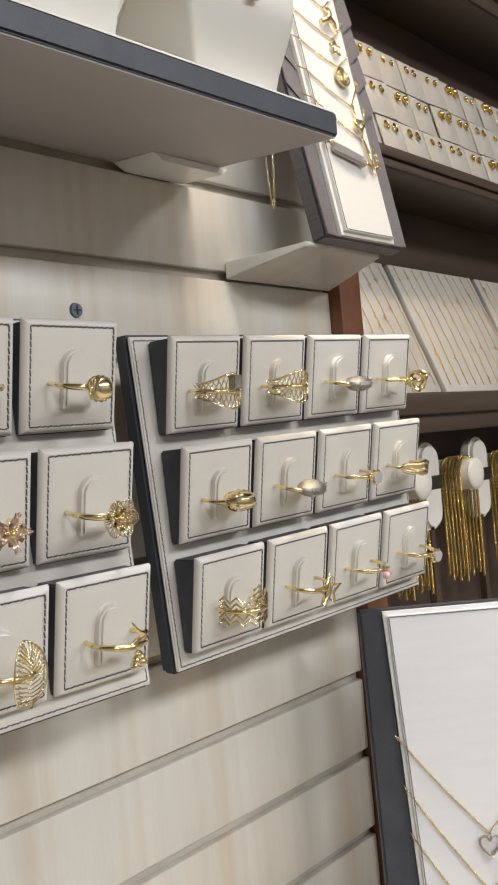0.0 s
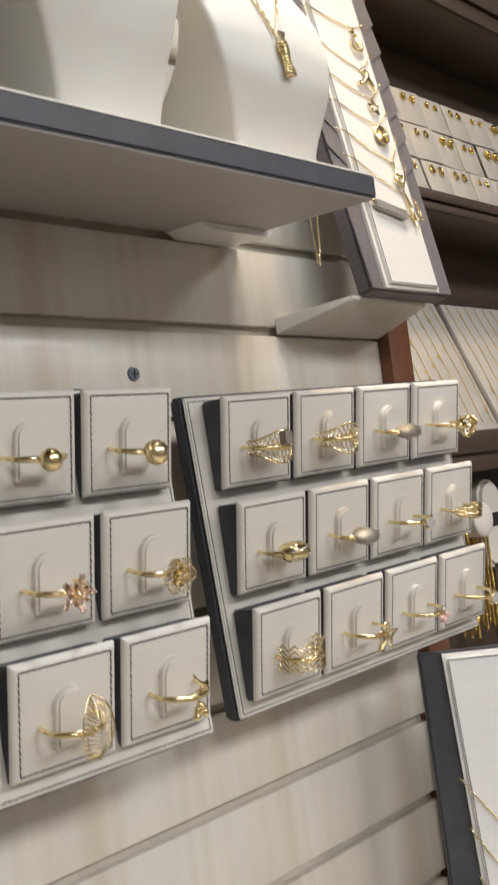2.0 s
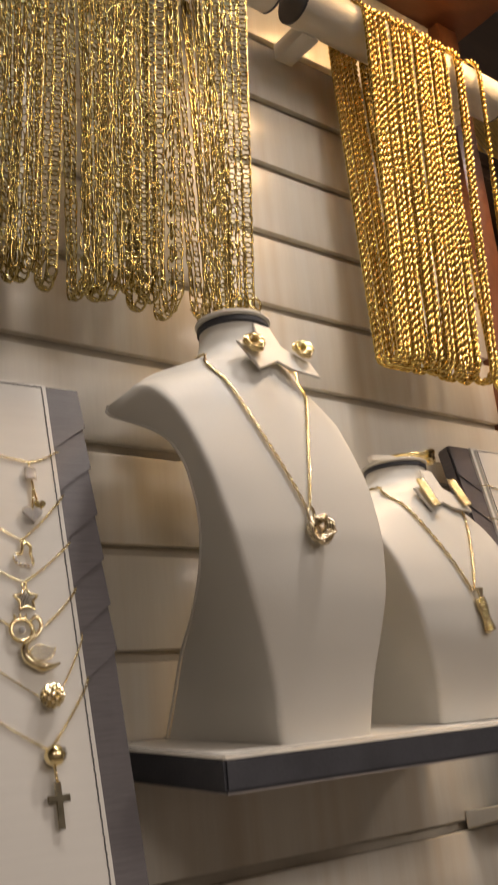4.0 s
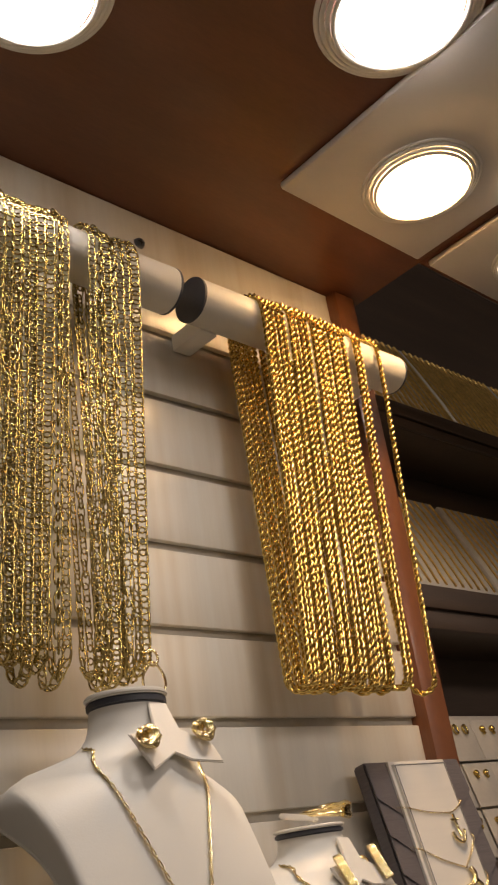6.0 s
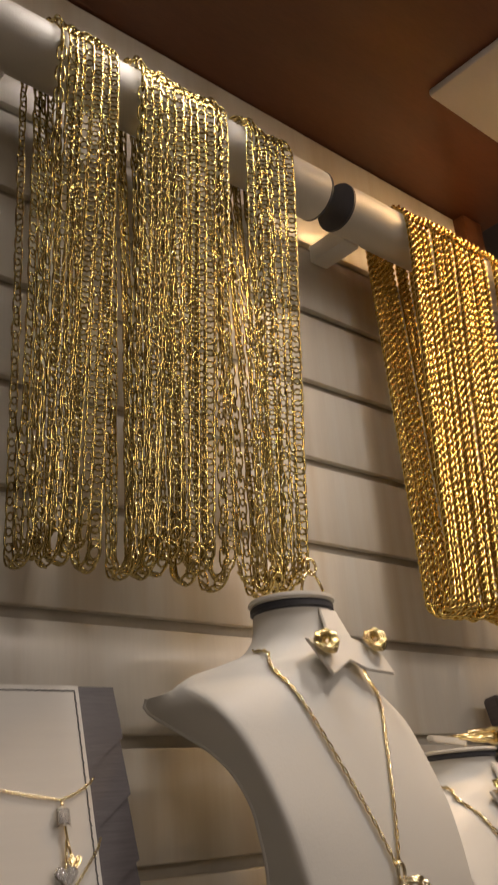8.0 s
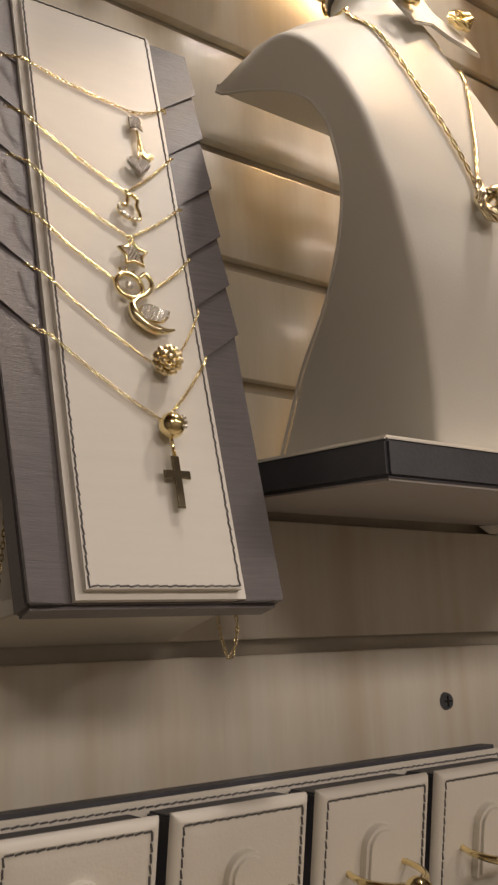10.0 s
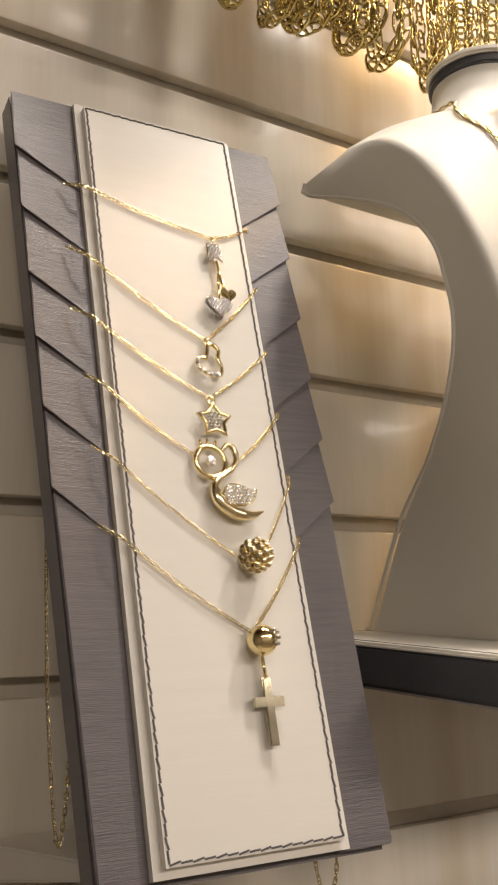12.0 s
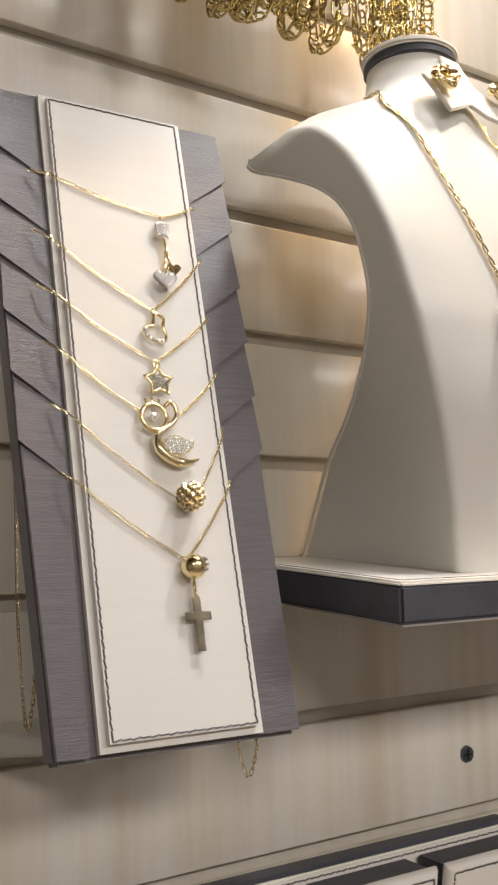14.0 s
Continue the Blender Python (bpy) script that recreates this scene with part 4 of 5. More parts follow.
def star_outline(r, inner=0.45):
    return [((r if i % 2 == 0 else r * inner) * math.sin(math.pi * i / 5), (r if i % 2 == 0 else r * inner) * math.cos(math.pi * i / 5)) for i in range(10)]


def pave(outline_fn, rx, rz, at, material_r=0.0004, step=0.0008, y=-0.0012):
    """Small stones set close in an oval."""
    bms = []
    k = 0
    for i in range(-12, 13):
        for j in range(-12, 13):
            x, z = step * (i + 0.5 * (j % 2)), step * 0.87 * j
            if outline_fn(x, z):
                bms.append(ball(material_r, (at[0] + x, y, at[1] + z), u=6, v=4))
    return join(*bms) if bms else ball(material_r)


PANEL_Y = -0.0042


def necklace(m, left, bottom, right, label, chain="cable", pitch=0.0012, width=0.00040, wire=0.00013, metal=None, split=0.0):
    """A fine chain laid in a V over a stand's panel; points in the stand's own x and z."""
    n = thing("necklace", label, "necklace", "necklaces", at=m)
    tb = Tubes()
    edge_y = -0.0018
    for side, a in ((-1, left), (1, right)):
        b = (bottom[0] + side * split, bottom[1])
        pts = []
        for k in range(9):
            f = k / 8
            x, z = a[0] + (b[0] - a[0]) * f, a[1] + (b[1] - a[1]) * f - 0.0012 * math.sin(math.pi * f) * (1 if side < 0 else 0.8)
            pts.append((x, PANEL_Y + 0.0002 if k else edge_y, z))
        add_links(tb, pts, pitch, width, wire, chain, seg=7, sides=4)
    shared("chain", tb.mesh("chain", metal or GOLD), n)
    return n


def at_uv(u, v):
    """From fractions across the panel and down the stand to its own x and z."""
    return (PX0 + u * (PX1 - PX0), -v * SH)


# six necklaces of the tall stand
LU = (-0.085, -0.096, -0.100, -0.060, -0.050, -0.045)
LV = (0.149, 0.251, 0.342, 0.434, 0.528, 0.626)
RV = (0.167, 0.264, 0.366, 0.460, 0.550, 0.633)
BOT = ((0.737, 0.201), (0.611, 0.368), (0.588, 0.453), (0.594, 0.534), (0.686, 0.659), (0.648, 0.751))
NL = ("fine gold necklace with an arrow and heart pendant", "fine gold necklace with an open heart pendant", "fine gold necklace with a star pendant",
      "fine gold necklace with a swan pendant", "fine gold necklace with a round openwork ball", "fine gold necklace with a bead and a cross")
necks = []
for i in range(6):
    l, r = at_uv(LU[i], LV[i]), at_uv(1.03, RV[i])
    necks.append(necklace(M1, l, at_uv(*BOT[i]), r, NL[i], split=0.0059 if i == 3 else (0.0036 if i == 4 else 0.0006), width=0.00040 if i != 4 else 0.00026))

# arrow and heart
bx, bz = at_uv(*BOT[0])
P = -0.0048
part("arrow_tail", prism([(bx - 0.0021, bz - 0.0030), (bx, bz - 0.0018), (bx + 0.0021, bz - 0.0030), (bx + 0.0021, bz - 0.0078), (bx, bz - 0.0066), (bx - 0.0021, bz - 0.0078)], P - 0.0006, P, 0.0003), SILVER, necks[0], "stone-set arrow tail")
tb = Tubes()
tb.sweep([(bx, P, bz - 0.0005), (bx, P, bz - 0.002)], 0.0004, 6)
tb.sweep([(bx + 0.0003, P, bz - 0.0075), (bx + 0.0006, P - 0.0003, bz - 0.0120), (bx + 0.0018, P, bz - 0.0175)], 0.00045, 6)
tb.sweep([(bx + 0.0003, P, bz - 0.0110), (bx - 0.0006, P, bz - 0.0190)], 0.0004, 6)
shared("shaft", tb.mesh("shaft", GOLD), necks[0], label="gold shaft")
hz = bz - 0.0203
part("heart", prism([(bx - 0.0010 + x, hz + z) for x, z in heart(0.0036)], P - 0.001, P, 0.0004), SILVER, necks[0], "stone-set heart")


def inside(poly, x, z):
    hit = False
    for (ax, az), (cx_, cz_) in zip(poly, poly[1:] + poly[:1]):
        if (az > z) != (cz_ > z) and x < (cx_ - ax) * (z - az) / (cz_ - az) + ax:
            hit = not hit
    return hit


small = heart(0.0032)
part("stone_setting", pave(lambda x, z: inside(small, x, z), 0, 0, (bx - 0.0010, hz), 0.00033, 0.00068, P - 0.0011), STONE, necks[0], "close-set clear stones")
part("stone_setting", pave(lambda x, z: abs(x) < 0.0017 and abs(z) < 0.0022, 0, 0, (bx, bz - 0.0049), 0.00033, 0.00068, P - 0.0007), STONE, necks[0], "close-set clear stones")
part("small_heart", prism([(bx + 0.0018 + x, bz - 0.0170 + z) for x, z in heart(0.0021)], P - 0.0014, P - 0.0002, 0.0004), GOLD, necks[0], "small gold heart")
# open heart
bx, bz = at_uv(*BOT[1])
tb = Tubes()
loop = smooth_path([(bx + x, P, bz + z) for x, z in ((0.0012, -0.0014), (0.0026, -0.0030), (0.0022, -0.0052), (0.0028, -0.0074), (0.0024, -0.0092), (0.0002, -0.0096), (-0.0022, -0.0086), (-0.0032, -0.0070), (-0.0026, -0.0056), (-0.0010, -0.0054), (-0.0004, -0.0040), (0.0000, -0.0022), (0.0012, -0.0014))], 48)
tb.sweep(loop, 0.00055, 6)
tb.sweep([(bx + 0.0006 * math.cos(a), P, bz - 0.0012 + 0.0010 * math.sin(a)) for a in np.linspace(0, 2 * math.pi, 10, endpoint=False)], 0.0003, 5, True)
shared("open_heart", tb.mesh("open_heart", GOLD), necks[1], label="open gold heart")
part("stone_setting", join(*[ball(0.00058, (bx + x, P - 0.0005, bz + z), u=7, v=5) for x, z in ((-0.0031, -0.0064), (-0.0030, -0.0077), (-0.0022, -0.0087), (-0.0010, -0.0093), (0.0003, -0.0097), (0.0016, -0.0096))]), STONE, necks[1], "row of small stones")
# star
bx, bz = at_uv(*BOT[2])
tb = Tubes()
tb.sweep([(bx + x, P - 0.0004, bz - 0.0062 + z) for x, z in star_outline(0.0040, 0.55)], 0.00055, 6, True)
tb.sweep([(bx + 0.0007 * math.cos(a), P, bz - 0.0014 + 0.0011 * math.sin(a)) for a in np.linspace(0, 2 * math.pi, 10, endpoint=False)], 0.00035, 5, True)
shared("star", tb.mesh("star", GOLD), necks[2], label="gold star frame")
part("stone_setting", pave(lambda x, z: math.hypot(x, z) < 0.0021, 0, 0, (bx, bz - 0.0062), 0.00042, 0.0009, P - 0.0006), SILVER, necks[2], "small stones inside the star")
# swan
bx, bz = at_uv(*BOT[3])
bx -= 0.0012
tb = Tubes()
neck = smooth_path([(bx + 0.0016, P - 0.0002, bz + 0.0008), (bx + 0.0032, P - 0.0004, bz + 0.0022), (bx + 0.0046, P - 0.0004, bz + 0.0012), (bx + 0.0048, P - 0.0004, bz - 0.0012), (bx + 0.0032, P - 0.0004, bz - 0.0036), (bx + 0.0004, P - 0.0004, bz - 0.0056), (bx - 0.0013, P - 0.0005, bz - 0.0080), (bx - 0.0005, P - 0.0006, bz - 0.0112), (bx + 0.0028, P - 0.0006, bz - 0.0135), (bx + 0.0064, P - 0.0005, bz - 0.0138), (bx + 0.0096, P - 0.0003, bz - 0.0128)], 50)
tb.sweep(neck, np.interp(np.linspace(0, 1, len(neck)), [0, 0.1, 0.5, 0.68, 0.85, 1], [0.0004, 0.0007, 0.0007, 0.0014, 0.0013, 0.0003]), 8)
shared("swan", tb.mesh("swan", PALEGOLD), necks[3], label="polished gold swan")
wing = [(-0.0004, -0.0100), (0.0006, -0.0080), (0.0022, -0.0068), (0.0044, -0.0068), (0.0066, -0.0078), (0.0088, -0.0078), (0.0084, -0.0096), (0.0068, -0.0114), (0.0042, -0.0122), (0.0012, -0.0118)]
part("wing", prism([(bx + x, bz + z) for x, z in wing], P - 0.0012, P, 0.0004), PALEGOLD, necks[3], "gold wing")
wx, wz = 0.0042, -0.0096
part("stone_setting", pave(lambda x, z: inside(wing, (x + wx) * 1.0, z + wz) and inside(wing, x * 1.14 + wx, z * 1.14 + wz), 0, 0, (bx + wx, bz + wz), 0.00034, 0.00072, P - 0.0013), STONE, necks[3], "close-set clear stones")
tb = Tubes()
tb.sweep([(bx - 0.0014 + 0.0035 * math.cos(a), P - 0.0003, bz - 0.0020 + 0.0035 * math.sin(a)) for a in np.linspace(0, 2 * math.pi, 22, endpoint=False)], 0.0007, 6, True)
for a in (1.2, 1.57, 1.94):
    tb.sweep([(bx - 0.0014 + 0.0035 * math.cos(a), P, bz - 0.0020 + 0.0035 * math.sin(a)), (bx - 0.0014 + 0.0054 * math.cos(a), P, bz - 0.0020 + 0.0054 * math.sin(a))], 0.0004, 5)
shared("crown_ring", tb.mesh("crown_ring", GOLD), necks[3], label="gold ring with a crown")
part("stone", ball(0.0012, (bx - 0.0014, P - 0.0006, bz - 0.0020), u=8, v=5), STONE, necks[3], "clear stone")
# openwork ball
bx, bz = at_uv(*BOT[4])
bl = []
for i in range(46):
    zz = 1 - 2 * (i + 0.5) / 46
    q = i * 2.39996
    rr = math.sqrt(1 - zz * zz)
    bl.append(ball(0.0009, (bx + 0.0030 * rr * math.cos(q), P - 0.0024 + 0.0030 * rr * math.sin(q), bz - 0.0014 + 0.0030 * zz), u=7, v=5))
part("ball", join(*bl), PALEGOLD, necks[4], "round openwork gold ball")
# bead and cross
bx, bz = at_uv(*BOT[5])
part("bead", ball(0.0031, (bx + 0.0004, P - 0.0020, bz - 0.0026), u=20, v=14), GOLD, necks[5], "polished gold bead")
part("stone_setting", join(*[ball(0.00045, (bx + 0.0004 + 0.0019 + 0.0006 * math.cos(a), P - 0.0020 - 0.0023, bz - 0.0026 + 0.0014 * math.sin(a)), u=6, v=4) for a in np.linspace(0, 5.2, 7)]), SILVER, necks[5], "tiny stones on the bead")
tb = Tubes()
tb.sweep([(bx + 0.0006, P - 0.0004, bz - 0.005), (bx + 0.0009, P - 0.0004, bz - 0.0098)], 0.0005, 6)
shared("bail", tb.mesh("bail", GOLD), necks[5])
cz = bz - 0.0142
cx = bx + 0.0009
part("cross", prism([(cx - 0.0010, cz + 0.0046), (cx + 0.0010, cz + 0.0046), (cx + 0.0010, cz + 0.0010), (cx + 0.0034, cz + 0.0010), (cx + 0.0034, cz - 0.0010), (cx + 0.0010, cz - 0.0010), (cx + 0.0010, cz - 0.0082), (cx - 0.0010, cz - 0.0082), (cx - 0.0010, cz - 0.0010), (cx - 0.0034, cz - 0.0010), (cx - 0.0034, cz + 0.0010), (cx - 0.0010, cz + 0.0010)], P - 0.0007, P + 0.0003, 0.00025), GREYED_GOLD, necks[5], "plain polished gold cross")

# loose chain ends that hang behind the stands
for M, us in ((M1, (0.006, 0.011, 0.058)), (M3, (-0.004,))):
    for k, u in enumerate(us):
        top = M @ Vector((u, 0.010, -SH * (0.60 if u < 0.02 else 0.96)))
        L = 0.062 if u < 0.02 else 0.016
        if M is M3:
            L = 0.05
        ce = thing("hanging_chain", "thin gold chain end hanging behind a stand", "chain", "hanging chain ends", at=Matrix.Identity(4))
        tb = Tubes()
        pts = [tuple(top), (top.x + 0.001, top.y, top.z - L * 0.6), (top.x + 0.0035, top.y, top.z - L), (top.x + 0.006, top.y, top.z - L * 0.62), (top.x + 0.0055, top.y, top.z - 0.004)]
        add_links(tb, smooth_path(pts, 40), 0.0014, 0.0004, 0.00014, "cable", seg=6, sides=4)
        shared("chain", tb.mesh("chain", GOLD), ce)

# necklaces and bracelet of the second stand
for i, (lv, bv, bu, rv, kind, lab) in enumerate((
        (0.13, 0.160, 0.72, 0.125, "anchor", "fine gold necklace with an anchor pendant"), (0.235, 0.305, 0.66, 0.22, "bird", "fine gold necklace with a bird pendant"),
        (0.335, 0.40, 0.70, 0.32, "star", "fine gold necklace with a small star"), (0.43, 0.485, 0.68, 0.41, "disc", "fine gold necklace with a round medallion"),
        (0.52, 0.60, 0.75, 0.50, "drop", "fine gold necklace with a heart drop"), (0.60, 0.70, 0.80, 0.58, "bar", "fine gold necklace with a long bar"))):
    n = necklace(M3, at_uv(-0.06, lv), at_uv(bu, bv), at_uv(1.03, rv), lab)
    x, z = at_uv(bu, bv)
    tb = Tubes()
    if kind == "anchor":
        tb.sweep([(x, P, z - 0.001), (x + 0.0004, P - 0.0005, z - 0.012)], 0.0007, 6)
        tb.sweep([(x - 0.0026, P, z - 0.0035), (x + 0.0028, P, z - 0.0035)], 0.0006, 6)
        tb.sweep(smooth_path([(x - 0.0042, P, z - 0.0092), (x - 0.0028, P, z - 0.0128), (x + 0.0006, P - 0.0005, z - 0.0142), (x + 0.0036, P, z - 0.0122), (x + 0.0046, P, z - 0.0085)], 20), 0.0008, 6)
    elif kind == "bird":
        tb.sweep(smooth_path([(x - 0.005, P, z - 0.009), (x - 0.001, P - 0.001, z - 0.0075), (x + 0.002, P - 0.001, z - 0.004), (x + 0.0015, P, z - 0.0005)], 20), 0.0013, 6)
        tb.sweep([(x + 0.001, P - 0.0008, z - 0.006), (x + 0.0045, P - 0.0008, z - 0.0085), (x + 0.0065, P, z - 0.013)], [0.0014, 0.0011, 0.0003], 6)
    elif kind == "star":
        tb.sweep([(x + a, P, z - 0.005 + b) for a, b in star_outline(0.0042)], 0.0006, 5, True)
    elif kind == "disc":
        for rr in (0.0045, 0.0030, 0.0016):
            tb.sweep([(x + rr * math.cos(a), P - 0.0004, z - 0.006 + rr * math.sin(a)) for a in np.linspace(0, 2 * math.pi, 18, endpoint=False)], 0.0008, 6, True)
    elif kind == "drop":
        tb.sweep([(x, P, z), (x + 0.0006, P, z - 0.007)], 0.0006, 6)
        tb.sweep([(x + 0.001 + a, P - 0.0006, z - 0.0105 + b) for a, b in heart(0.0032)], 0.0009, 6, True)
    else:
        tb.sweep([(x, P, z), (x + 0.0012, P - 0.0005, z - 0.009), (x + 0.003, P, z - 0.019)], [0.0005, 0.0012, 0.0004], 6)
    shared("pendant", tb.mesh("pendant", GOLD), n, label="gold pendant")
br = thing("bracelet", "pale metal name-plate bracelet across a stand", "bracelet", at=M3)
xa, za = at_uv(0.02, 0.735)
xb, zb = at_uv(0.98, 0.775)
part("plate", hexa([(xa + 0.006, PANEL_Y, za - 0.0052), (xb - 0.012, PANEL_Y, zb - 0.0022), (xb - 0.012, PANEL_Y, zb + 0.0028), (xa + 0.006, PANEL_Y, za + 0.0005)] + [(xa + 0.006, PANEL_Y - 0.0016, za - 0.0052), (xb - 0.012, PANEL_Y - 0.0022, zb - 0.0022), (xb - 0.012, PANEL_Y - 0.0022, zb + 0.0028), (xa + 0.006, PANEL_Y - 0.0016, za + 0.0005)], 0.0005), SILVER, br, "curved silver plate")
tb = Tubes()
add_links(tb, [(xb - 0.012, PANEL_Y - 0.001, zb), (xb + 0.004, PANEL_Y + 0.001, zb + 0.001), (xb + 0.003, PANEL_Y + 0.002, zb + 0.012)], 0.0016, 0.0007, 0.00028)
add_links(tb, [(xa - 0.002, PANEL_Y + 0.001, za + 0.004), (xa + 0.006, PANEL_Y - 0.001, za - 0.002)], 0.0016, 0.0007, 0.00028)
shared("chain", tb.mesh("chain", GOLD), br)
# white ledge under the second stand
led = thing("bracket", "white angled bracket that carries a pendant stand", "bracket", at=Matrix.Identity(4))
part("arm", hexa([(0.319, -0.0005, 1.4575), (0.4000, -0.0005, 1.4575), (0.4000, -0.0005, 1.4655), (0.319, -0.0005, 1.4655)] + [(0.333, -0.0385, 1.4668), (0.3920, -0.0385, 1.4668), (0.3920, -0.0385, 1.4690), (0.333, -0.0385, 1.4690)], 0.0005), LAMINATE, led)

led = thing("bracket", "white angled bracket that carries a pendant stand", "bracket", at=Matrix.Identity(4))
part("arm", hexa([(0.0490, -0.0005, 1.4615), (0.1180, -0.0005, 1.4615), (0.1180, -0.0005, 1.4695), (0.0490, -0.0005, 1.4695)] + [(0.060, -0.0500, 1.4690), (0.1080, -0.0500, 1.4690), (0.1080, -0.0500, 1.4712), (0.060, -0.0500, 1.4712)], 0.0005), LAMINATE, led)

# ---- low stand with heart necklaces, right in front ----
FH, FYAW, FLEAN = 0.1765, radians(-50), 0.056
FD = Vector((math.cos(FYAW), math.sin(FYAW), 0))
FU = Vector((-math.sin(FYAW) * math.sin(FLEAN), math.cos(FYAW) * math.sin(FLEAN), math.cos(FLEAN)))
FTL = Vector((0.3448, -0.0478, 1.3015)) - FD * 0.0064
MF = stand_frame(FTL, FTL + FD, FTL - FU)
pendant_stand(MF, "wide navy stand with a white satin panel and heart necklaces", 0.095, FH, False, 0.0105, 0.0845, False, WHITESATIN, NAVY, -0.0007, (0.0075, 0.0075))
for i, (lz, lx, bx_, bz_) in enumerate(((0.0556, 0.0112, 0.0476, 0.0997), (0.0778, 0.0130, 0.0462, 0.1250), (0.0985, 0.0140, 0.0470, 0.1480))):
    n = necklace(MF, (lx, -lz), (bx_, -bz_), (0.095 - lx, -lz - 0.002), "very fine gold necklace with an open heart pendant", width=0.0004, pitch=0.0013, wire=0.00017, metal=PALEGOLD)
    tb = Tubes()
    tb.sweep([(bx_ + x, P, -bz_ - 0.0048 + z * 1.15) for x, z in heart(0.0046, 26)], 0.00065, 6, True)
    shared("heart", tb.mesh("heart", SILVER), n, label="open heart of white gold")
    part("stone", ball(0.0011, (bx_, P - 0.0006, -bz_ - 0.0100), u=8, v=5), STONE, n, "small clear stone")

# ---- rods with hanging chains ----
RY, RZ, RR = -0.0305, 1.8705, 0.0122


def rod(x0, x1, label):
    t = thing("display_rod", label, "display rod", "display rods", at=Matrix.Identity(4))
    part("tube", cyl(RR, RR, (x0 + 0.0012, RY, RZ), (x1 - 0.0012, RY, RZ), 40), LEATHER, t, "cream leatherette tube")
    for nm, a, b in (("end_cap", x0, x0 + 0.0013), ("end_cap", x1 - 0.0013, x1)):
        part(nm, cyl(RR * 1.01, RR * 1.01, (a, RY, RZ), (b, RY, RZ), 40), NAVY, t, "navy end cap")
    for xm in ((x0 + 0.016), (x1 - 0.022)):
        part("arm", box(xm - 0.006, xm + 0.006, RY + 0.006, -0.0005, RZ - 0.012, RZ - 0.002, 0.001), WHITEP, t, "white wall arm")
    return t


rod(0.050, 0.2315, "cream leatherette display rod hung with gold link chains")
rod(0.2455, 0.4090, "cream leatherette display rod hung with gold rope chains")


def loop_path(zb, wide, skew, bulge=0.0, drift=0.0):
    """A closed hanging loop over the rod, in its own x, y and z: front strand down, round the bottom, back strand up."""
    r = RR + wide
    pts = []
    for a in np.linspace(0, math.pi, 9):
        pts.append((0, RY - r * math.cos(a), RZ + r * math.sin(a)))
    back = [(0, RY + r * 0.98, RZ - 0.02), (0, RY + r * 0.70, (RZ + zb) / 2), (0, RY + r * 0.46, zb + 0.014)]
    bottom = [(0, RY + r * 0.42 * math.cos(a), zb + 0.006 - 0.006 * math.sin(a)) for a in np.linspace(0.1, math.pi - 0.1, 6)]
    front = [(0, RY - r * 0.46, zb + 0.014), (0, RY - r * 0.70, (RZ + zb) / 2), (0, RY - r * 0.98, RZ - 0.02)]
    path = pts + back + bottom + front + [pts[0]]
    n = len(path)
    out = []
    for i, (x, y, z) in enumerate(path):
        back_side = (y - RY) / r
        low = min(1.0, max(0.0, (RZ - z) / (RZ - zb)))
        out.append((skew * back_side * low + bulge * math.sin(low * 5) + drift * low, y, z))
    return out


chain_rng = random.Random(11)
LINK_KINDS = [("figaro", 0.0048, 0.00175, 0.00050), ("curb", 0.0036, 0.0017, 0.00058), ("figaro", 0.0056, 0.0019, 0.00052), ("cable", 0.0044, 0.0016, 0.00048), ("figaro", 0.0042, 0.0015, 0.00046), ("curb", 0.0042, 0.0019, 0.0006)]
def link_mesh(half, width, wire, twisted):
    """One oval link that lies in x and z, its long way along z."""
    tb = Tubes()
    ring_pts = []
    for k in range(10):
        q = 2 * math.pi * k / 10
        ca, sa = math.cos(q), math.sin(q)
        ring_pts.append((width * math.copysign(abs(sa) ** 0.8, sa), wire * 0.5 * sa * twisted, half * math.copysign(abs(ca) ** 0.8, ca)))
    tb.sweep(ring_pts, wire, 4, True, ref=(0, 1, 0))
    return tb.mesh("link", CHAINGOLD)


def link_places(path, pitch, kind, rng):
    """Where each link of a chain lies, and whether it is a long one."""
    pts = resample(path, pitch)
    t = np.gradient(pts, axis=0)
    out = []
    for i, (c, d) in enumerate(zip(pts[:-1], t)):
        d = Vector(d).normalized()
        s = d.cross(Vector((0, -1, 0)))
        s = s.normalized() if s.length > 0.05 else Vector((1, 0, 0))
        a = radians((20 if i % 2 else 110) if kind == "cable" else 35 if kind == "curb" else (25 if i % 4 else 8)) + rng.uniform(-0.25, 0.25)
        u = s.cross(d)
        side = s * math.cos(a) + u * math.sin(a)
        m = Matrix((side, d.cross(side), d)).transposed().to_4x4()
        m.translation = Vector(c)
        out.append((m, kind == "figaro" and i % 4 == 0))
    return out


link_chains = []
for kind, pitch, width, wire in LINK_KINDS:
    pitch, width, wire = pitch * 1.15, width * 1.05, wire * 0.92
    short = link_mesh(pitch * 0.78, width, wire, 1 if kind == "curb" else 0)
    long_link = link_mesh(pitch * 1.05, width * 0.85, wire, 0)
    for v in range(2):
        p = loop_path(1.672 + chain_rng.uniform(-0.006, 0.008), 0.0012 + 0.0011 * v, chain_rng.uniform(-0.004, 0.002), chain_rng.uniform(-0.0008, 0.0008), -0.008 + chain_rng.uniform(-0.002, 0.002))
        link_chains.append((short, long_link, link_places(smooth_path(p, 150), pitch, kind, chain_rng)))
groups = [(0.0850, 0.1080), (0.1195, 0.1622), (0.1755, 0.1990)]
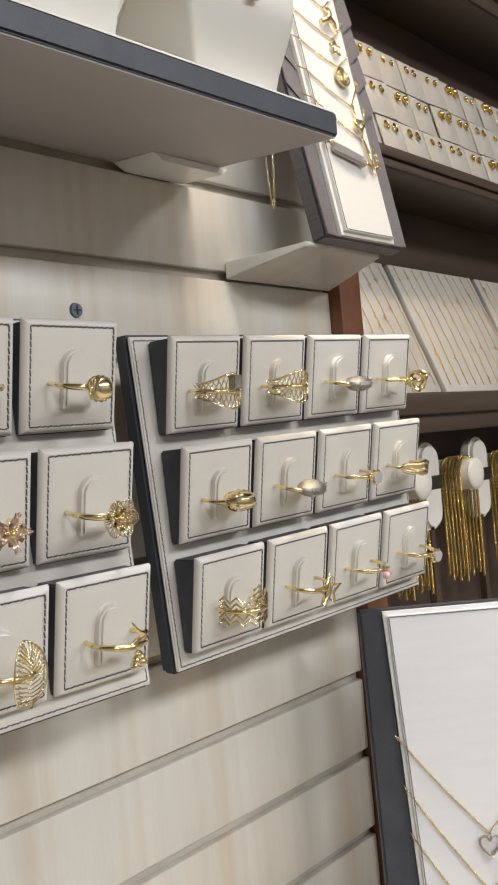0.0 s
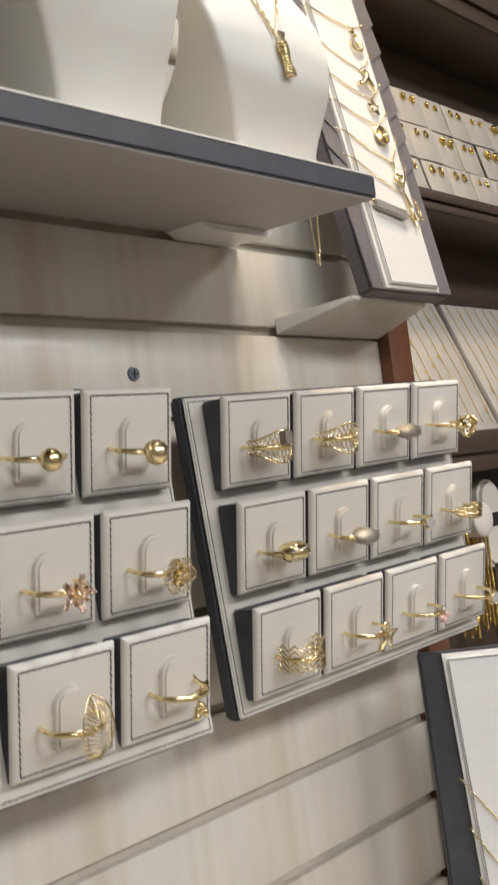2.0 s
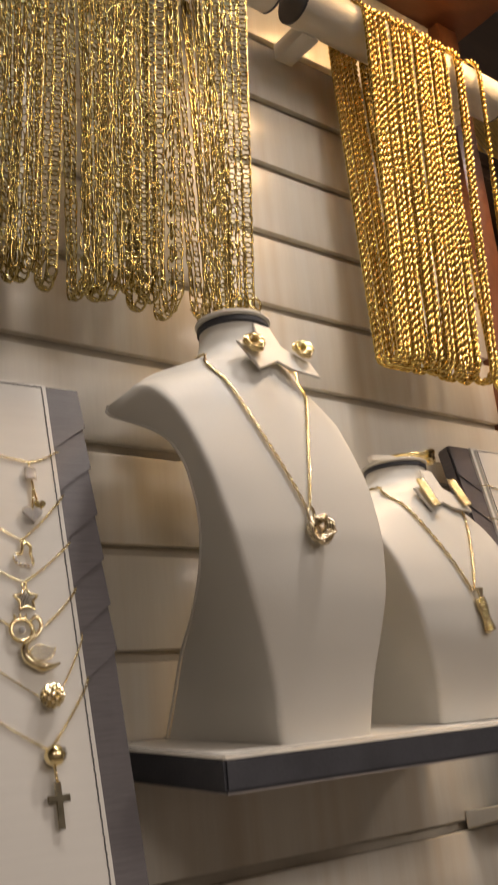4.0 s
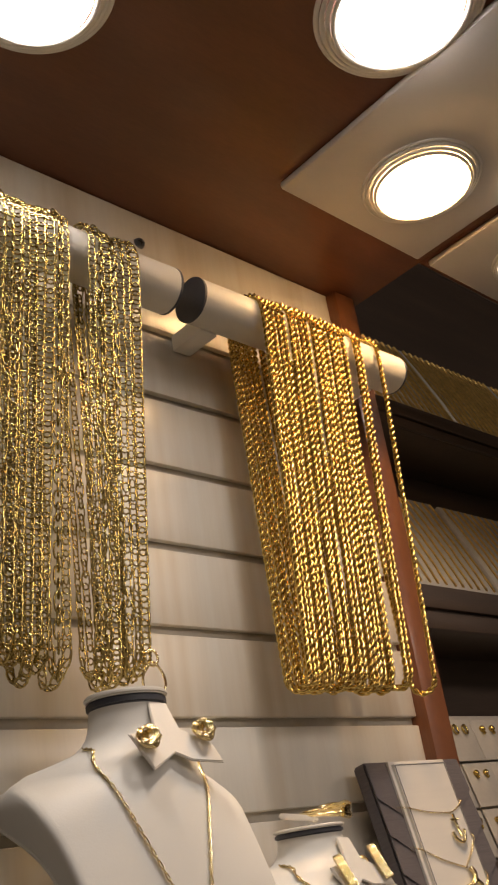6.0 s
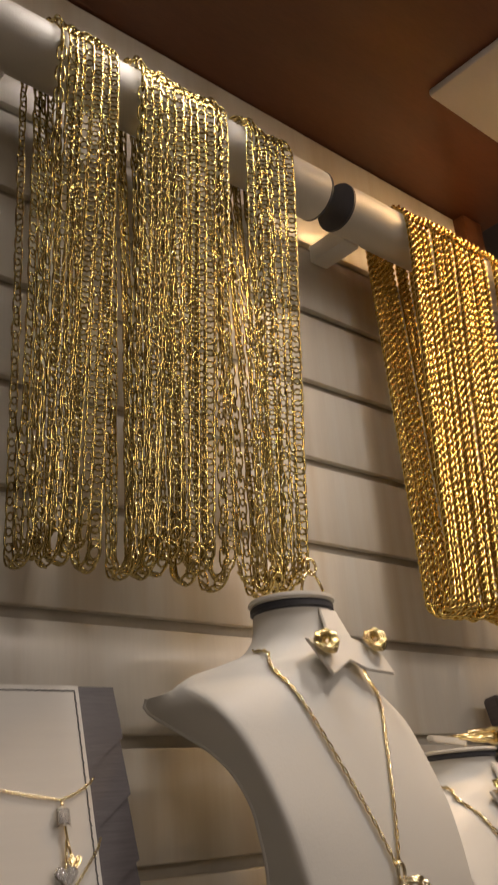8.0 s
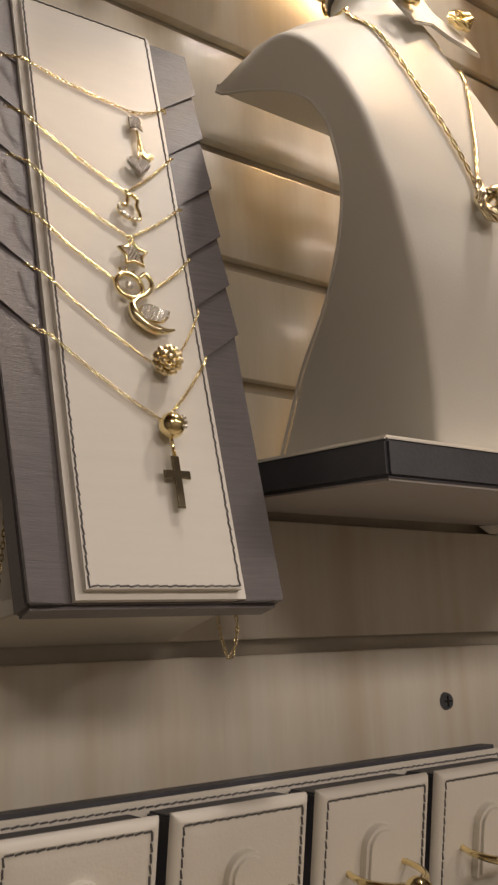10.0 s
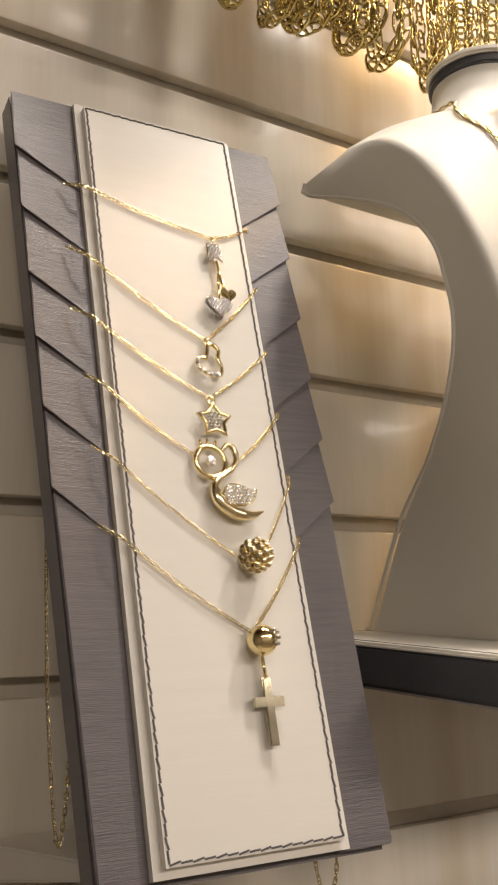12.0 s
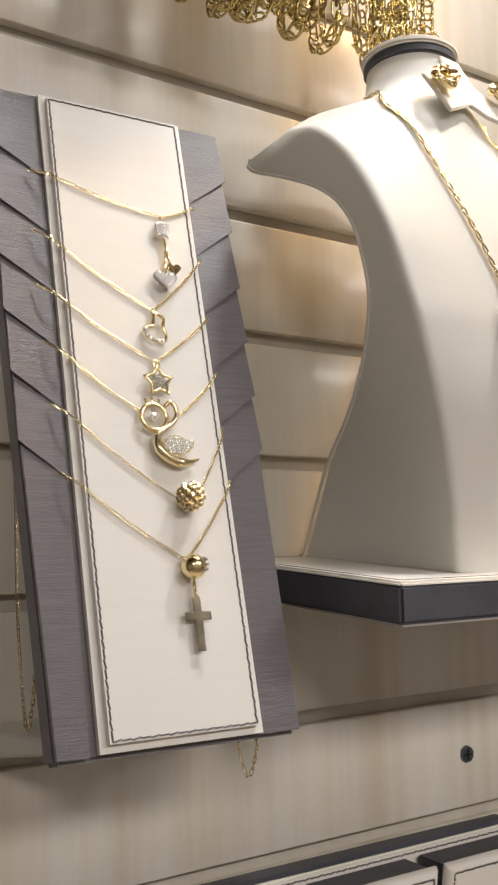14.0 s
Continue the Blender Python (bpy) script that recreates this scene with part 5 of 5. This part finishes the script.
for a, b in groups:
    n = int(round((b - a) / 0.0038))
    for i in range(n + 1):
        x = a + (b - a) * i / n + chain_rng.uniform(-0.0005, 0.0005)
        c = thing("gold_chain", "long gold link chain looped over a display rod", "gold chain", "link chains on the rod", at=Matrix.Translation((x, chain_rng.uniform(-0.0008, 0.0004), 0)))
        short, long_link, places = link_chains[chain_rng.randrange(len(link_chains))]
        for m, is_long in places:
            shared("link", long_link if is_long else short, c, m)
hoop = thing("hoop_clasp", "large gold ring clasp hanging from a chain", "clasp", at=Matrix.Translation((0.1925, -0.038, 1.6725)))
tb = Tubes()
tb.sweep([(0.0052 * math.cos(a), 0.001 * math.sin(2 * a), 0.0062 * math.sin(a)) for a in np.linspace(0, 2 * math.pi, 26, endpoint=False)], 0.00055, 6, True)
tb.sweep([(0.003 * math.cos(a) - 0.001, -0.001, 0.0075 + 0.003 * math.sin(a)) for a in np.linspace(0, 2 * math.pi, 18, endpoint=False)], 0.0006, 6, True)
shared("hoop", tb.mesh("hoop", GOLD), hoop)

rope_meshes = []
for i, (r, pitch) in enumerate(((0.00165, 0.0076), (0.0018, 0.0082), (0.0015, 0.0070), (0.0017, 0.0078))):
    for v in range(2):
        tb = Tubes()
        rope(tb, smooth_path(loop_path(1.6725 + chain_rng.uniform(-0.003, 0.003), 0.0014 + 0.0012 * v, chain_rng.uniform(-0.004, 0.0), 0.0, -0.005 - 0.002 * v), 150), r, pitch, 2, 12, 6)
        rope_meshes.append(tb.mesh("rope", DEEPGOLD))
xs = [0.2835 + 0.0037 * i for i in range(5)] + [0.3035 + 0.0037 * i for i in range(4)] + [0.3205 + 0.0036 * i for i in range(8)]
xs += [0.3565, 0.3600, 0.3775]
for x in xs:
    c = thing("rope_chain", "thick twisted gold rope chain looped over a display rod", "gold chain", "rope chains on the rod", at=Matrix.Translation((x + chain_rng.uniform(-0.0003, 0.0003), chain_rng.uniform(-0.0006, 0.0004), 0)))
    shared("rope", rope_meshes[chain_rng.randrange(len(rope_meshes))], c)

# ---- neighbouring cabinet beyond the post ----
FY = 0.07
tagged(part("cabinet_back", box(0.4212, 1.4, FY + 0.062, FY + 0.075, 1.126, 2.2), DARKWOOD), "dark wooden back of the neighbouring cabinet", "cabinet", kind="structure")
tagged(part("cabinet_side", box(1.38, 1.40, -0.28, FY + 0.0615, 1.126, 2.2), DARKWOOD), "dark wooden side of the neighbouring cabinet", "cabinet", kind="structure")


def far_shelf(z, th, label):
    t = thing("cabinet_shelf", label, "shelf", "cabinet shelves", at=Matrix.Translation((0.4212, 0, z)))
    part("board", box(0, 0.957, FY - 0.004, FY + 0.0615, -th, 0, 0.001), DARKWOOD, t)
    part("moulding", join(box(0, 0.957, FY - 0.008, FY - 0.0042, -th * 0.55, -0.001, 0.001), box(0, 0.957, FY - 0.0065, FY - 0.0042, -th, -th * 0.62, 0.001)), DARKWOOD, t, "dark moulded front edge")


for z, th in ((1.588, 0.016), (1.408, 0.030), (1.776, 0.034), (1.934, 0.024)):
    far_shelf(z, th, "dark wooden cabinet shelf with a moulded edge")

# cards of earrings on the middle shelf
card_me = stud_me = drop_me = None
far_rng = random.Random(8)
for j in range(3):
    for i in range(16):
        x, z = 0.528 + 0.0345 * i, 1.6200 + 0.0325 * j
        t = thing("earring_card", "small cream card with a pair of gold earrings", "earring card", "earring cards", at=Matrix.Translation((x + far_rng.uniform(-0.001, 0.001), FY + 0.012 + 0.009 * j, z)) @ pose(0, 0, 0, -14, 0, far_rng.uniform(-3, 3)))
        if card_me is None:
            o = part("card", box(0, 0.0335, 0, 0.0015, -0.0318, 0, 0.0006), FARPAD, t)
            card_me = o.data
            stud_me = part("earring", join(ball(0.0030, (0, -0.002, 0), u=10, v=7), ball(0.0018, (0.0008, -0.002, -0.0038), u=8, v=6)), DEEPGOLD, t)
            stud_me.location = (0.0095, 0, -0.008)
            stud_me = stud_me.data
            tb = Tubes()
            tb.sweep([(0.0028 * math.cos(a), -0.0015, 0.0034 * math.sin(a)) for a in np.linspace(0, 2 * math.pi, 14, endpoint=False)], 0.0009, 5, True)
            drop_me = tb.mesh("earring", DEEPGOLD)
            shared("earring", stud_me, t, Matrix.Translation((0.0215, 0, -0.008)))
        else:
            shared("card", card_me, t)
            me = far_rng.choice((stud_me, drop_me, stud_me))
            s = far_rng.uniform(0.6, 1.1)
            for dx in (0.0095, 0.0215):
                shared("earring", me, t, Matrix.Translation((dx, 0, -0.008)) @ Matrix.Diagonal((s, s, s, 1)))
holder = thing("card_rack", "cream sloping rack behind rows of earring cards", "rack", at=Matrix.Identity(4))
part("rack", hexa([(0.524, FY + 0.050, 1.5885), (1.09, FY + 0.050, 1.5885), (1.09, FY + 0.050, 1.690), (0.524, FY + 0.050, 1.690)] + [(0.524, FY + 0.012, 1.5885), (1.09, FY + 0.012, 1.5885), (1.09, FY + 0.040, 1.690), (0.524, FY + 0.040, 1.690)]), FARPAD, holder)


def necklace_board(x, z0, z1, w, lines, metal, label, thick=0.0003):
    """A slanting padded board with many thin chains laid down it."""
    lean = math.atan2(0.045, z1 - z0)
    L = math.hypot(0.045, z1 - z0)
    m = Matrix.Translation((x, FY + 0.002, z0 + 0.0005)) @ pose(0, 0, 0, -math.degrees(lean), 0, 0)
    t = thing("necklace_board", label, "necklace board", "necklace boards", at=m)
    part("board", box(0, w, 0, 0.006, 0.0, L, 0.0015), FARPAD, t)
    tb = Tubes()
    for i in range(lines):
        xx = w * (i + 0.6) / (lines + 0.2)
        pts = [(xx + far_rng.uniform(-0.0006, 0.0006) + 0.003 * math.sin(zz * 30), -0.0008, zz) for zz in np.linspace(0.006, L - 0.003, 12)]
        tb.sweep(pts, thick, 4)
        for zz in [far_rng.uniform(0.008, L * 0.9) for _ in range(4)]:
            q = far_rng.uniform(0.0004, 0.0010)
            tb.sweep([(xx + q * math.cos(a), -0.0016, zz + q * 1.3 * math.sin(a)) for a in np.linspace(0, 2 * math.pi, 8, endpoint=False)], q * 0.5, 4, True)
    shared("chains", tb.mesh("chains", metal), t, label="thin gold chains side by side")
    return t


for i in range(5):
    necklace_board(0.50 + 0.152 * i, 1.408, 1.518, 0.144, 10, FARGOLD, "slanting cream board covered with thin necklaces")
    necklace_board(0.50 + 0.152 * i, 1.776, 1.878, 0.144, 13, FARGOLD, "slanting cream board covered with gold chains", 0.0011)
    necklace_board(0.50 + 0.152 * i, 1.934, 2.045, 0.148, 16, FARGOLD, "slanting board covered with braided gold chains", 0.0018)

# padded displays on the cabinet's lowest level
for i in range(4):
    x = 0.636 + 0.084 * i
    t = thing("display_pad", "upright cream display pad with rounded ends", "display pad", "display pads", at=Matrix.Translation((x, FY + 0.020, 1.254)))
    ol = [(0.0155 * math.cos(a), 0.103 + 0.0135 * math.sin(a)) for a in np.linspace(0, math.pi, 11)] + [(-0.0155 * math.cos(a), 0.061 - 0.0135 * math.sin(a)) for a in np.linspace(0, math.pi, 11)]
    part("pad", prism(ol, -0.006, 0.006, 0.003), LEATHER, t, "cream rounded pad")
    part("strap", box(-0.0158, 0.0158, -0.0068, 0.0068, 0.079, 0.090, 0.001), BLACK, t, "black strap")
    part("post", box(-0.003, 0.003, -0.003, 0.003, -0.1285, 0.050), DARKWOOD, t)
    part("foot", box(-0.012, 0.012, -0.010, 0.010, -0.1290, -0.1250, 0.001), DARKWOOD, t)
for i in range(4):
    x = 0.594 + 0.084 * i
    t = thing("chain_roll", "round cream roll with gold chains hung over it", "chain display", "chain rolls", at=Matrix.Translation((x, FY - 0.002, 1.342)))
    part("roll", cyl(0.0125, 0.0125, (0, 0.0, 0), (0, 0.0635, 0), 28), LEATHER, t, "cream roll")
    part("end_pad", ball(0.0128, (0, 0, 0), 1.0, 0.3, 1.0, 24, 12), LEATHER, t, "rounded cream end")
    for q in range(6):
        yy = 0.007 + 0.0032 * q
        r = 0.0140
        tb = Tubes()
        rope(tb, [(r, yy, -0.085 + 0.003 * (q % 3)), (r, yy, -0.01)] + [(r * math.cos(a), yy, r * math.sin(a)) for a in np.linspace(0, math.pi, 9)] + [(-r, yy, -0.085 + 0.004 * (q % 2))], 0.0014, 0.006, 2, 6, 4)
        shared("chain", tb.mesh("chain", DEEPGOLD), t, label="gold chain")
